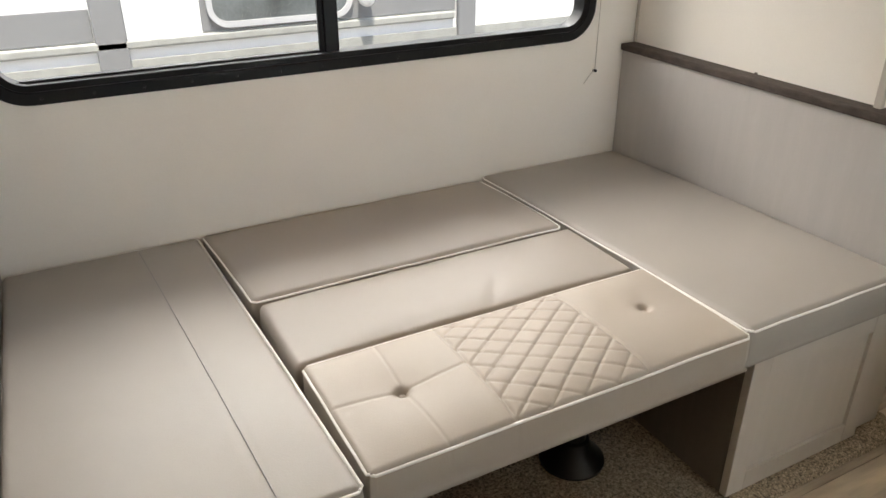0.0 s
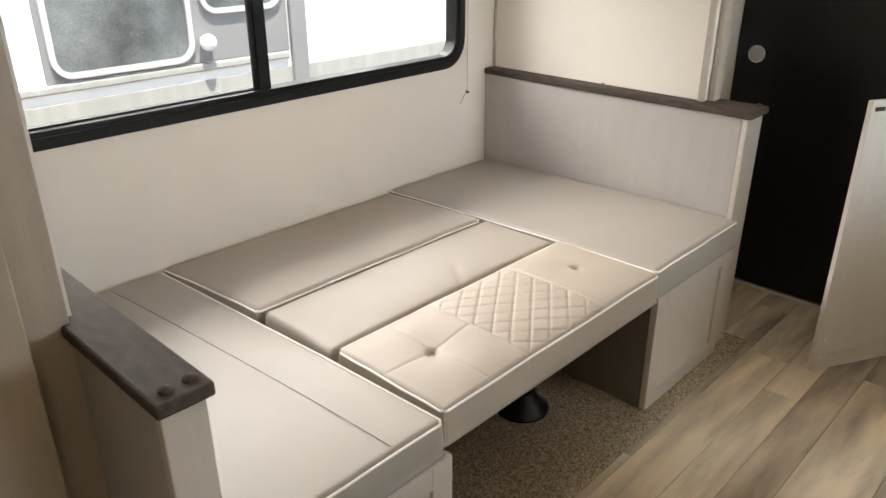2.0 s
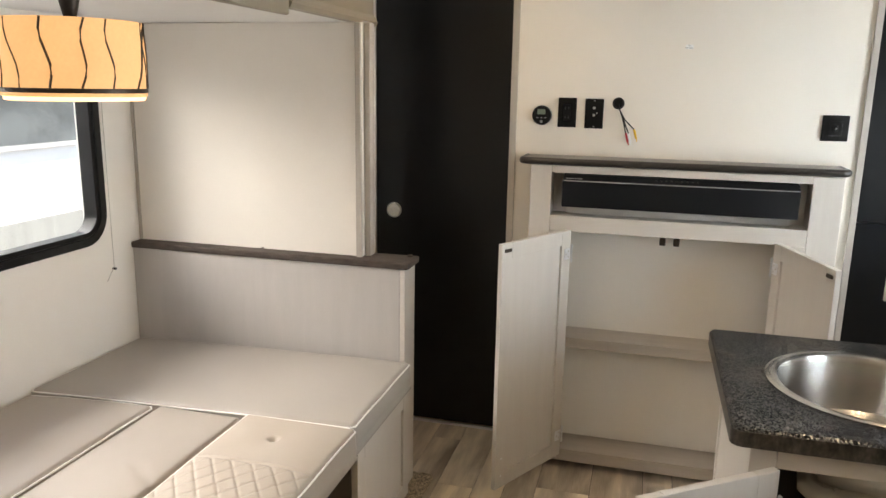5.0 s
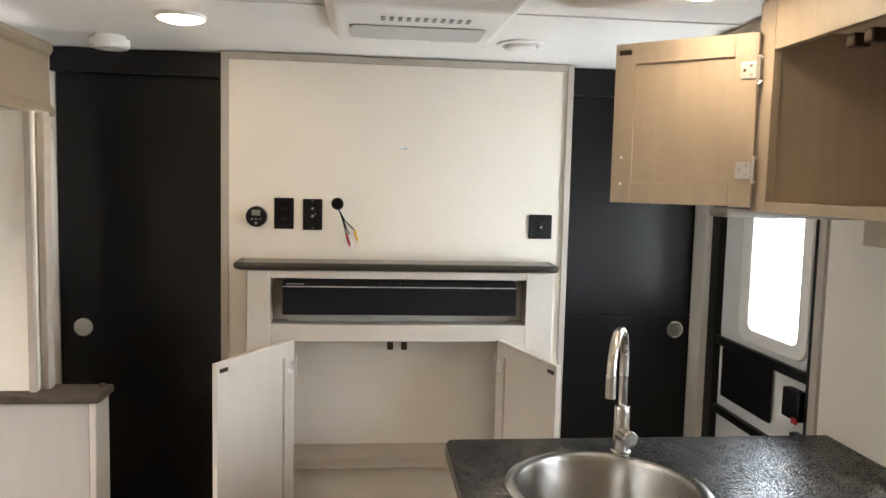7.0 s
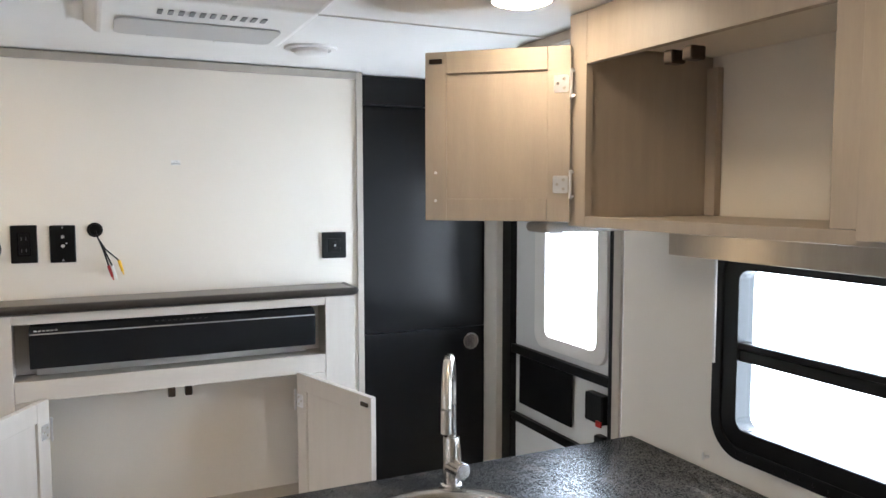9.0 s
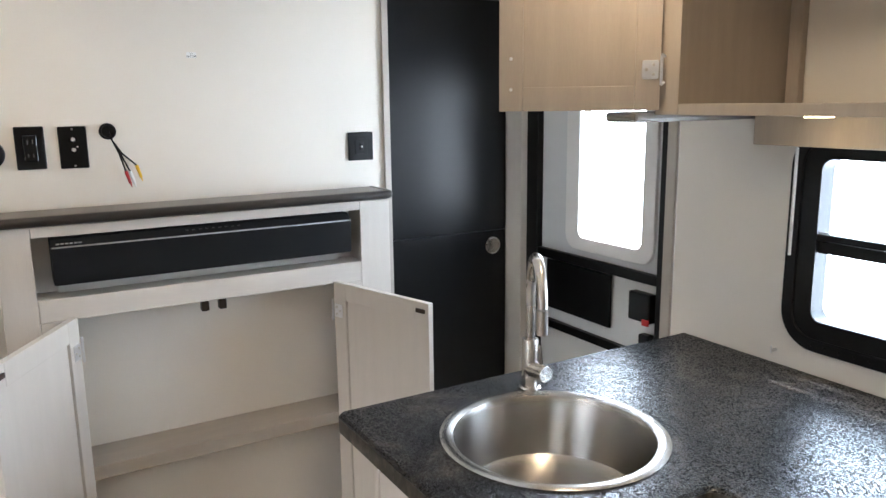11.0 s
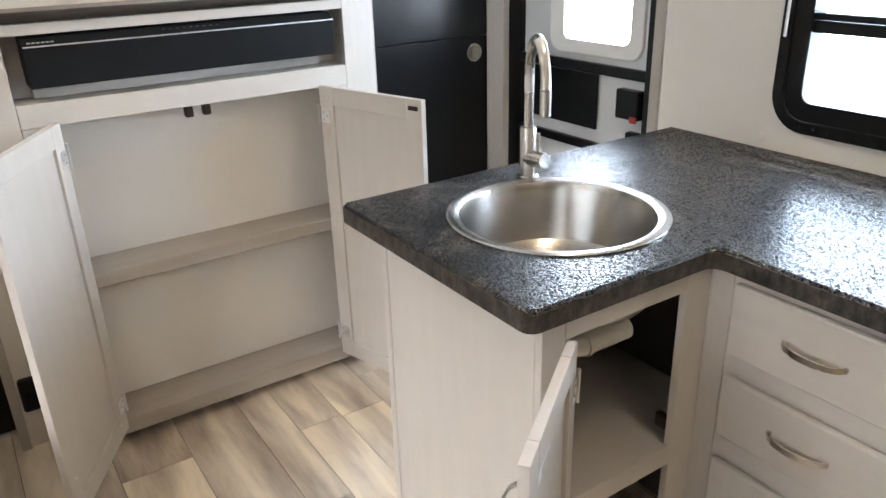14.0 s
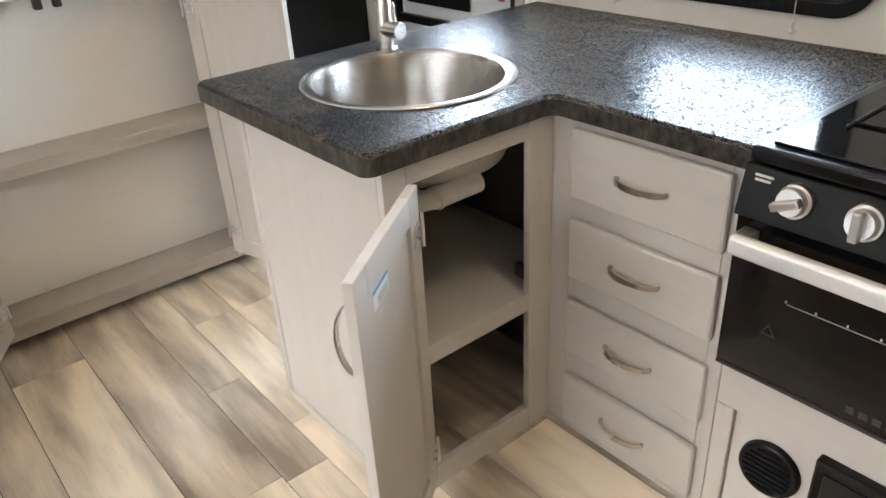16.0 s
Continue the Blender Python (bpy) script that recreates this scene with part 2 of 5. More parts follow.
def plank_mat():
    """Greige oak planks: long streaks, board to board shift, cream and brown tones."""
    m = bpy.data.materials.new("greige_oak_plank")
    m.use_nodes = True
    t = m.node_tree
    n, l = t.nodes, t.links
    p = n["Principled BSDF"]
    tc = n.new("ShaderNodeTexCoord")
    oi = n.new("ShaderNodeObjectInfo")
    sc = n.new("ShaderNodeVectorMath")
    sc.operation = "SCALE"
    sc.inputs[0].default_value = (41.0, 23.0, 3.0)
    l.new(oi.outputs["Random"], sc.inputs["Scale"])
    add = n.new("ShaderNodeVectorMath")
    l.new(tc.outputs["Object"], add.inputs[0])
    l.new(sc.outputs[0], add.inputs[1])
    mp = n.new("ShaderNodeMapping")
    mp.inputs["Scale"].default_value = (1.0, 5.5, 1.0)
    l.new(add.outputs[0], mp.inputs[0])
    a = n.new("ShaderNodeTexNoise")
    a.inputs["Scale"].default_value, a.inputs["Detail"].default_value, a.inputs["Distortion"].default_value = 2.0, 6, 0.25
    l.new(mp.outputs[0], a.inputs["Vector"])
    mp2 = n.new("ShaderNodeMapping")
    mp2.inputs["Scale"].default_value = (2.0, 46.0, 1.0)
    l.new(add.outputs[0], mp2.inputs[0])
    f = n.new("ShaderNodeTexNoise")
    f.inputs["Scale"].default_value, f.inputs["Detail"].default_value = 6, 5
    l.new(mp2.outputs[0], f.inputs["Vector"])
    ramp = n.new("ShaderNodeValToRGB")
    e = ramp.color_ramp.elements
    e[0].position, e[0].color = 0.27, (0.27, 0.215, 0.16, 1)
    e[1].position, e[1].color = 0.70, (0.86, 0.74, 0.57, 1)
    mid = e.new(0.50)
    mid.color = (0.58, 0.49, 0.38, 1)
    off = n.new("ShaderNodeMapRange")
    off.inputs[3].default_value, off.inputs[4].default_value = -0.10, 0.14
    l.new(oi.outputs["Random"], off.inputs[0])
    s1 = n.new("ShaderNodeMath")
    l.new(a.outputs[0], s1.inputs[0])
    l.new(off.outputs[0], s1.inputs[1])
    fm = n.new("ShaderNodeMapRange")
    fm.inputs[3].default_value, fm.inputs[4].default_value = -0.055, 0.055
    l.new(f.outputs[0], fm.inputs[0])
    s2 = n.new("ShaderNodeMath")
    l.new(s1.outputs[0], s2.inputs[0])
    l.new(fm.outputs[0], s2.inputs[1])
    l.new(s2.outputs[0], ramp.inputs[0])
    l.new(ramp.outputs[0], p.inputs["Base Color"])
    p.inputs["Roughness"].default_value = 0.42
    b = n.new("ShaderNodeBump")
    b.inputs["Strength"].default_value, b.inputs["Distance"].default_value = 0.12, 0.001
    l.new(f.outputs[0], b.inputs["Height"])
    l.new(b.outputs[0], p.inputs["Normal"])
    return m


PLANK = plank_mat()


def shade_mat():
    m = mat("printed_lamp_shade", (0.60, 0.38, 0.19), 0.7, var=0.1)
    p = m.node_tree.nodes["Principled BSDF"]
    p.inputs["Emission Color"].default_value = (1.0, 0.50, 0.20, 1)
    p.inputs["Emission Strength"].default_value = 0.30
    return m


SHADE = shade_mat()

# ---- shape helpers ----


def box(bm, x0, x1, y0, y1, z0, z1, m=None):
    vs = bmesh.ops.create_cube(bm, size=1.0, matrix=Matrix.Translation(((x0 + x1) / 2, (y0 + y1) / 2, (z0 + z1) / 2)) @ Matrix.Diagonal((abs(x1 - x0), abs(y1 - y0), abs(z1 - z0), 1)))["verts"]
    if m is not None:
        bmesh.ops.transform(bm, matrix=m, verts=vs)
    return vs


def cyl(bm, p, q, r0, r1=None, n=24, caps=True):
    p, q = Vector(p), Vector(q)
    d = q - p
    m = Matrix.Translation((p + q) / 2) @ d.to_track_quat("Z", "Y").to_matrix().to_4x4()
    return bmesh.ops.create_cone(bm, cap_ends=caps, segments=n, radius1=r0, radius2=r0 if r1 is None else r1, depth=d.length, matrix=m)["verts"]


def tube(bm, pts, r, n=8):
    """A round tube along points."""
    pts = [Vector(p) for p in pts]
    rings, up = [], Vector((0, 0, 1))
    for i, p in enumerate(pts):
        d = (pts[min(i + 1, len(pts) - 1)] - pts[max(i - 1, 0)]).normalized()
        a = d.cross(up)
        if a.length < 1e-3:
            a = d.cross(Vector((1, 0, 0)))
        a.normalize()
        b = a.cross(d).normalized()
        rings.append([bm.verts.new(p + r * (math.cos(k * 2 * math.pi / n) * a + math.sin(k * 2 * math.pi / n) * b)) for k in range(n)])
    for s, e in zip(rings, rings[1:]):
        for k in range(n):
            bm.faces.new((s[k], s[(k + 1) % n], e[(k + 1) % n], e[k]))
    bm.faces.new(rings[0][::-1])
    bm.faces.new(rings[-1])


def lathe(bm, cx, cy, prof, n=48):
    """A turned shape: (radius, z) from end to end."""
    rings = []
    for r, z in prof:
        if r < 1e-5:
            rings.append([bm.verts.new((cx, cy, z))])
        else:
            rings.append([bm.verts.new((cx + r * math.cos(k * 2 * math.pi / n), cy + r * math.sin(k * 2 * math.pi / n), z)) for k in range(n)])
    for s, e in zip(rings, rings[1:]):
        for k in range(n):
            j = (k + 1) % n
            f = [s[k % len(s)], s[j % len(s)], e[j % len(e)], e[k % len(e)]]
            u = list(dict.fromkeys(f))
            if len(u) > 2:
                bm.faces.new(u)


def rounded(x0, x1, y0, y1, r, n=8):
    """Outline of a rounded rectangle."""
    out = []
    for cx, cy, a in ((x1 - r, y1 - r, 0), (x0 + r, y1 - r, 90), (x0 + r, y0 + r, 180), (x1 - r, y0 + r, 270)):
        out += [(cx + r * math.cos(radians(a + 90 * k / n)), cy + r * math.sin(radians(a + 90 * k / n))) for k in range(n + 1)]
    return out


def ring_frame(bm, outer, inner, place, d0, d1):
    """A frame between two outlines with as many points, from depth d0 to d1; place(u, v, d) gives the point."""
    L = [[bm.verts.new(place(u, v, d)) for u, v in o] for o, d in ((outer, d0), (outer, d1), (inner, d1), (inner, d0))]
    n = len(outer)
    for a in range(4):
        s, e = L[a], L[(a + 1) % 4]
        for k in range(n):
            bm.faces.new((s[k], s[(k + 1) % n], e[(k + 1) % n], e[k]))
    bmesh.ops.recalc_face_normals(bm, faces=bm.faces[:])


def slab(bm, outline, place, d0, d1):
    a = [bm.verts.new(place(u, v, d0)) for u, v in outline]
    b = [bm.verts.new(place(u, v, d1)) for u, v in outline]
    bm.faces.new(a)
    bm.faces.new(b[::-1])
    n = len(a)
    for k in range(n):
        bm.faces.new((a[k], b[k], b[(k + 1) % n], a[(k + 1) % n]))
    bmesh.ops.recalc_face_normals(bm, faces=bm.faces[:])


def corner_arc(cx, cy, r, a0, a1, n=8):
    return [(cx + r * math.cos(radians(a0 + (a1 - a0) * k / n)), cy + r * math.sin(radians(a0 + (a1 - a0) * k / n))) for k in range(n + 1)]


def thing(name, at, label, category, group="", kind=""):
    e = new(name)
    e.location = at
    return tagged(e, label, category, group, kind)


def mesh_of(name, bm, material):
    me = bpy.data.meshes.new(name)
    bm.to_mesh(me)
    bm.free()
    me.materials.append(material)
    return me


def part(name, bm, material, parent=None, label="", bevel=0.0, smooth=False):
    me = mesh_of(name, bm, material)
    ob = new(name, me)
    if smooth:
        me.polygons.foreach_set("use_smooth", [True] * len(me.polygons))
        me.set_sharp_from_angle(angle=radians(40))
    if parent is not None:
        ob.parent = parent
        if parent.type == "EMPTY":
            ob.matrix_parent_inverse = Matrix.Translation(-parent.location)
    if bevel:
        b = ob.modifiers.new("bevel", "BEVEL")
        b.width, b.segments, b.limit_method = bevel, 2, "ANGLE"
    return tagged(ob, label)


def bpart(name, dims, material, parent=None, label="", bevel=0.002, m=None):
    bm = bmesh.new()
    box(bm, *dims, m=m)
    return part(name, bm, material, parent, label, bevel)


def structure(name, dims, material, label, category="wall", bevel=0.0):
    bm = bmesh.new()
    for d in dims if isinstance(dims[0], tuple) else (dims,):
        box(bm, *d)
    return tagged(part(name, bm, material, None, "", bevel), label, category, "", "structure")


def lettering(name, text, size, m, material, parent=None, label="", squash=1.0):
    c = bpy.data.curves.new(name, "FONT")
    c.body, c.size, c.extrude, c.align_x, c.align_y = text, size, 0.0004, "CENTER", "CENTER"
    tmp = new("tmp", c)
    me = bpy.data.meshes.new_from_object(tmp)
    bpy.data.objects.remove(tmp)
    me.transform(m @ Matrix.Diagonal((squash, 1, 1, 1)))
    me.materials.append(material)
    me.name = name
    ob = new(name, me)
    if parent is not None:
        ob.parent = parent
        if parent.type == "EMPTY":
            ob.matrix_parent_inverse = Matrix.Translation(-parent.location)
    return tagged(ob, label)


def screw(parent, p, n, r=0.004, material=None):
    bm = bmesh.new()
    p, n = Vector(p), Vector(n)
    cyl(bm, p, p + n * 0.0025, r, r * 0.7, 12)
    return part("screw", bm, material or ALU, parent)


# ---- large structure ----
XT, XD = 2.40, 2.505           # face of the media wall, face of the black doors
YR, YL, YS = -1.10, 1.39, 2.16  # galley wall, slide side wall, slide's outer wall
ZC = 2.012

floor = structure("floor", (-2.3, 2.7, -1.2, 1.5, -0.06, -0.004), DARKIN, "greige oak vinyl plank floor of the trailer", "floor")
ceiling = structure("ceiling", (-2.3, 2.7, -1.2, 1.5, ZC, ZC + 0.06), CEIL, "white textured ceiling panel with seams", "ceiling")
structure("wall_back", (-2.35, -2.3, -1.2, 1.5, 0, ZC), WALL, "plain cream wall behind the dinette aisle")
# galley wall with window and entry door openings
WX0, WX1, WZ0, WZ1 = 0.63, 1.275, 0.922, 1.46
GX0, GX1, GZ0, GZ1 = WX0 + 0.03, WX1 - 0.03, WZ0 + 0.03, WZ1 - 0.03
structure("wall_galley", [(-2.3, GX0, YR - 0.05, YR, 0, ZC), (GX0, GX1, YR - 0.05, YR, 0, GZ0), (GX0, GX1, YR - 0.05, YR, GZ1, ZC), (GX1, 1.665, YR - 0.05, YR, 0, ZC), (1.665, 2.41, YR - 0.05, YR, 1.93, ZC), (2.41, 2.6, YR - 0.05, YR, 0, ZC)], WALL, "cream wallboard galley wall with a window and the entry door")
structure("wall_slide_side", [(-2.3, -0.42, YL, YL + 0.05, 0, ZC), (2.10, 2.6, YL, YL + 0.05, 0, ZC), (-0.42, 2.10, YL, YL + 0.05, 1.978, ZC)], WALL, "cream wall around the slide-out opening")
structure("wall_media", (XT, XT + 0.09, -0.51, 0.776, 0, ZC - 0.004), TVWALL, "cream wallboard media wall between two black doors")
structure("wall_beyond", (2.62, 2.68, -1.2, 1.5, 0, ZC), BLACKDOOR, "dark closing wall behind the doors")
tr = structure("trim_media", [(XT - 0.012, XT - 0.001, 0.752, 0.779, 0.0, ZC - 0.004), (XT - 0.012, XT - 0.001, -0.514, -0.491, 0.0, ZC - 0.004), (XT - 0.012, XT - 0.001, -0.491, 0.752, 1.982, ZC - 0.004)], TRIM, "taupe edging strips round the media wall", "trim", 0.002)
structure("trim_wall_side", [(2.40, 2.50, YR + 0.002, -1.066, 0, ZC - 0.003)], GREIGE, "greige post between black door and entry door", "trim", 0.002)
# slide-out room
structure("slide_floor", (-0.25, 1.985, 0.985, 2.25, -0.003, 0.008), DARKIN, "floor board of the slide-out under carpet", "floor")
SX0, SX1, SZ0, SZ1 = -0.105, 1.69, 0.952, 1.66
OX0, OX1, OZ0, OZ1 = SX0 + 0.03, SX1 - 0.03, SZ0 + 0.03, SZ1 - 0.03
structure("wall_slide_outer", [(-0.25, OX0, YS, YS + 0.06, 0, 1.74), (OX1, 1.95, YS, YS + 0.06, 0, 1.74), (OX0, OX1, YS, YS + 0.06, 0, OZ0), (OX0, OX1, YS, YS + 0.06, OZ1, 1.74)], WALL, "cream wall of the slide-out below a wide window")
structure("wall_slide_end_far", (1.89, 1.95, 1.215, YS, 0, 1.735), WALL, "cream end wall of the slide-out above the dinette")
structure("wall_slide_end_near", (-0.30, -0.215, 1.262, YS, 0, 1.735), WALL, "cream end wall of the slide-out above the dinette")
structure("ceiling_slide", (-0.30, 2.0, 1.26, YS + 0.06, 1.737, 1.79), CEIL, "white ceiling board of the slide-out", "ceiling")
structure("trim_slide_far", [(1.872, 1.889, 1.213, 1.234, 0.0, 1.733), (1.954, 2.06, 1.236, 1.262, 0.0, 1.75), (1.905, 1.952, 1.19, 1.212, 0, 1.733), (2.085, 2.10, 1.264, 1.388, 0, 1.97)], TRIM, "taupe casing strips beside the slide-out opening", "trim", 0.003)
structure("trim_slide_near", [(-0.44, -0.226, 1.24, 1.26, 0.0, 1.75), (-0.42, -0.302, 1.19, 1.238, 0, 1.75), (-0.44, -0.422, 1.262, 1.388, 0, 1.97)], TAN, "tan casing strips beside the slide-out opening", "trim", 0.003)
bm = bmesh.new()
tube(bm, [(1.893, 2.152, 0.9), (1.893, 2.152, 1.733)], 0.009, 6)
tagged(part("trim_corner", bm, TRIM), "taupe corner bead of the slide-out", "trim", "", "structure")
structure("baseboard", (2.49, 2.502, 0.80, 1.385, 0.0, 0.012), ALU, "pale metal threshold strip under the black door", "threshold")
bm = bmesh.new()
box(bm, 1.615, 1.63, -0.78, 1.3, ZC - 0.004, ZC - 0.0005)
tagged(part("trim_ceiling", bm, CEIL), "white seam strip across the ceiling", "trim", "", "structure")


# black sliding doors and their headers
def black_door(y0, y1, knob_y, seam, n):
    d = thing("door_%d" % n, (2.53, (y0 + y1) / 2, 0.012), "matt black sliding door with a round recessed pull, closed", "door", "black doors", "structure")
    bm = bmesh.new()
    for a, b in seam:
        box(bm, XD, XD + 0.04, y0, y1, a, b)
    part("panel", bm, BLACKDOOR, d, "", 0.0015)
    bm = bmesh.new()
    cyl(bm, (XD - 0.004, knob_y, 0.985), (XD + 0.002, knob_y, 0.985), 0.034, 0.034, 32)
    pull = part("pull_rim", bm, NICKEL, d, "brushed round pull", 0.001, True)
    bm = bmesh.new()
    cyl(bm, (XD - 0.0055, knob_y, 0.985), (XD - 0.0035, knob_y, 0.985), 0.028, 0.028, 32)
    part("pull_cup", bm, STEEL, pull, "", 0, True)
    return d


black_door(0.775, 1.386, 1.305, [(0.014, 1.93)], 1)
black_door(-1.068, -0.50, -1.007, [(0.014, 1.044), (1.047, 1.93)], 2)
for y0, y1, zb in ((0.781, 1.388, 1.924), (-1.098, -0.516, 1.906)):
    structure("header", (2.455, 2.50, y0, y1, zb, ZC - 0.003), BLACKDOOR, "black header board over the sliding door", "trim", 0.002)

# entry door
d = thing("door_3", (2.03, YR - 0.02, 0.0), "pale grey entry door with a frosted window and a black screen-door frame, closed", "door", "", "structure")
skin = [(1.728, 1.775, YR - 0.045, YR - 0.02, 0.02, 1.93), (2.17, 2.40, YR - 0.045, YR - 0.02, 0.02, 1.93), (1.775, 2.17, YR - 0.045, YR - 0.02, 0.02, 1.04), (1.775, 2.17, YR - 0.045, YR - 0.02, 1.64, 1.93)]
bm = bmesh.new()
for k in skin:
    box(bm, *k)
part("door_skin", bm, DOORSKIN, d, "pale grey textured skin")
bm = bmesh.new()
ring_frame(bm, rounded(1.758, 2.187, 1.02, 1.66, 0.055), rounded(1.812, 2.118, 1.066, 1.62, 0.03), lambda u, v, w: (u, w, v), YR - 0.03, YR - 0.008)
part("window_rim", bm, WHITEP, d, "white rounded window rim", 0.003, True)
bm = bmesh.new()
slab(bm, rounded(1.78, 2.165, 1.045, 1.635, 0.04), lambda u, v, w: (u, w, v), YR - 0.03, YR - 0.026)
pn = part("pane", bm, GLASS, d)
pn.visible_shadow = False
for nm, k in (("frame_stile", (1.702, 1.727, YR - 0.03, YR + 0.006, 0, 1.92)), ("frame_stile", (2.335, 2.405, YR - 0.03, YR + 0.006, 0, 1.92)), ("frame_rail", (1.728, 2.334, YR - 0.018, YR + 0.004, 0.965, 0.998)), ("frame_rail", (1.728, 2.334, YR - 0.018, YR + 0.004, 0.70, 0.73)), ("frame_rail", (1.728, 2.334, YR - 0.018, YR + 0.004, 0.06, 0.12))):
    bpart(nm, k, BLACK, d, "black screen-door bar", 0.003)
bpart("slide_panel", (1.94, 2.285, YR - 0.012, YR - 0.004, 0.775, 0.96), BLACK, d, "black sliding access panel")
bpart("latch", (1.74, 1.835, YR - 0.018, YR + 0.016, 0.84, 0.935), BLACK, d, "black latch with a red lever", 0.006)
bpart("lever", (1.738, 1.765, YR + 0.017, YR + 0.024, 0.835, 0.855), RED, d, "red lever")
bpart("latch", (1.745, 1.79, YR - 0.018, YR + 0.012, 0.765, 0.80), BLACK, d, "black lower latch", 0.006)
structure("trim_entry", [(1.664, 1.70, YR + 0.0005, YR + 0.012, 0, 1.95), (1.70, 2.408, YR + 0.0005, YR + 0.012, 1.921, 1.95)], TRIM, "taupe casing of the entry door", "trim", 0.002)
# planks of the floor, laid along the aisle
rows_y = [1.39, 1.27, 1.07, 0.945, 0.80, 0.685, 0.565, 0.362, 0.163, 0.05, -0.09, -0.24, -0.44, -0.60, -0.72, -0.92, -1.10]
rng = random.Random(5)
joints = {3: (1.98,), 4: (1.765,), 5: (2.30,), 6: (2.06, 0.84), 7: (2.45, 1.23), 8: (1.645, 1.207), 9: (1.99, 1.376), 10: (1.98, 1.1)}

# ---- windows ----


def window_frame(n, x0, x1, z0, z1, face, side, r, label, bars, sash=0.036):
    """A black framed window in a wall along x. side: +1 where the room lies towards +y."""
    w = thing("window_%d" % n, ((x0 + x1) / 2, face, z0), label, "window", "", "structure")
    put = lambda u, v, q: (u, face + side * q, v)
    bm = bmesh.new()
    ring_frame(bm, rounded(x0 - 0.012, x1 + 0.012, z0 - 0.012, z1 + 0.012, r + 0.012), rounded(x0 + 0.02, x1 - 0.02, z0 + 0.02, z1 - 0.02, r - 0.02), put, 0.0005, 0.012)
    fr = part("window_frame", bm, BLACK, w, "black clamp ring", 0.003, True)
    bm = bmesh.new()
    ring_frame(bm, rounded(x0 + 0.012, x1 - 0.012, z0 + 0.012, z1 - 0.012, r - 0.012), rounded(x0 + sash, x1 - sash, z0 + sash, z1 - sash, max(0.03, r - sash)), put, -0.05, 0.006)
    part("sash", bm, BLACK, w, "black sash", 0.002, True)
    for k in bars:
        bpart("mullion", k, BLACK, w, "black mullion", 0.003)
    for i in range(14):
        t = (i + 0.5) / 14
        sx = x0 + 0.06 + (x1 - x0 - 0.12) * t
        screw(fr, (sx, face + side * 0.0115, z0 + 0.004), (0, side, 0), 0.004, BLACK)
    return w, put


w1, put1 = window_frame(1, SX0, SX1, SZ0, SZ1, YS, -1, 0.10, "wide black-framed sliding window above the dinette", [(0.758, 0.80, YS + 0.012, YS + 0.05, SZ0 + 0.02, SZ1 - 0.02), (SX0 + 0.05, 0.757, YS + 0.02, YS + 0.045, SZ0 + 0.024, SZ0 + 0.042), (0.742, 0.757, YS + 0.016, YS + 0.03, SZ0 + 0.03, SZ1 - 0.03)])
for a, b, dep in ((SX0 + 0.02, 0.77, -0.03), (0.79, SX1 - 0.02, -0.04)):
    bm = bmesh.new()
    slab(bm, rounded(a, b, SZ0 + 0.02, SZ1 - 0.02, 0.05 if dep < -0.035 else 0.07), put1, dep, dep - 0.003)
    pn = part("pane", bm, GLASS, w1)
    pn.visible_shadow = False
w2, put2 = window_frame(2, WX0, WX1, WZ0, WZ1, YR, 1, 0.085, "black-framed galley window with a crossbar, closed", [(WX0 + 0.02, WX1 - 0.02, YR - 0.045, YR - 0.005, 1.160, 1.190), (WX0 + 0.03, WX1 - 0.03, YR - 0.03, YR + 0.002, 1.192, 1.209)], 0.066)
bm = bmesh.new()
slab(bm, rounded(WX0 + 0.02, WX1 - 0.02, WZ0 + 0.02, WZ1 - 0.02, 0.06), put2, -0.03, -0.033)
pn = part("pane", bm, GLASS, w2)
pn.visible_shadow = False
bm = bmesh.new()
cyl(bm, (1.262, YR + 0.03, 1.15), (1.262, YR + 0.03, 1.42), 0.004, None, 8)
tagged(part("blind_wand", bm, WHITEP), "clear plastic blind wand beside the galley window", "blind wand")
# exit sign on the sliding window
bm = bmesh.new()
box(bm, 0.815, 0.862, YS + 0.034, YS + 0.035, 1.30, 1.42)
ex = tagged(part("exit_sign", bm, PAPER), "small white exit sticker with red letters on the window", "sign")
lettering("letters", "EXIT", 0.042, Matrix.Translation((0.842, YS + 0.0325, 1.36)) @ pose(0, 0, 0, 90, 90, 0), RED, ex, "red letters")
bpart("latch", (0.80, 0.812, YS + 0.005, YS + 0.03, 1.31, 1.37), RED, w1, "red latch")

# ---- dinette ----
bm = bmesh.new()
NX, NY = 220, 118
grid = []
for j in range(NY + 1):
    row = []
    for i in range(NX + 1):
        x, y = -0.22 + 2.22 * i / NX, 0.972 + 1.18 * j / NY
        z = 0.021 + 0.004 * noise.noise(Vector((x * 60, y * 60, 0))) + 0.003 * noise.noise(Vector((x * 140, y * 140, 3)))
        if j == 0:
            z, y = 0.002, y - 0.004
        elif j == 1:
            z, y = z - 0.004, y - 0.008 + 0.004 * noise.noise(Vector((x * 90, 0, 0)))
        row.append(bm.verts.new((x, y, z)))
    grid.append(row)
for j in range(NY):
    for i in range(NX):
        bm.faces.new((grid[j][i], grid[j][i + 1], grid[j + 1][i + 1], grid[j + 1][i]))
tagged(part("carpet", bm, CARPET, None, "", 0, True), "brown and beige speckled carpet under the dinette", "carpet", "", "structure")


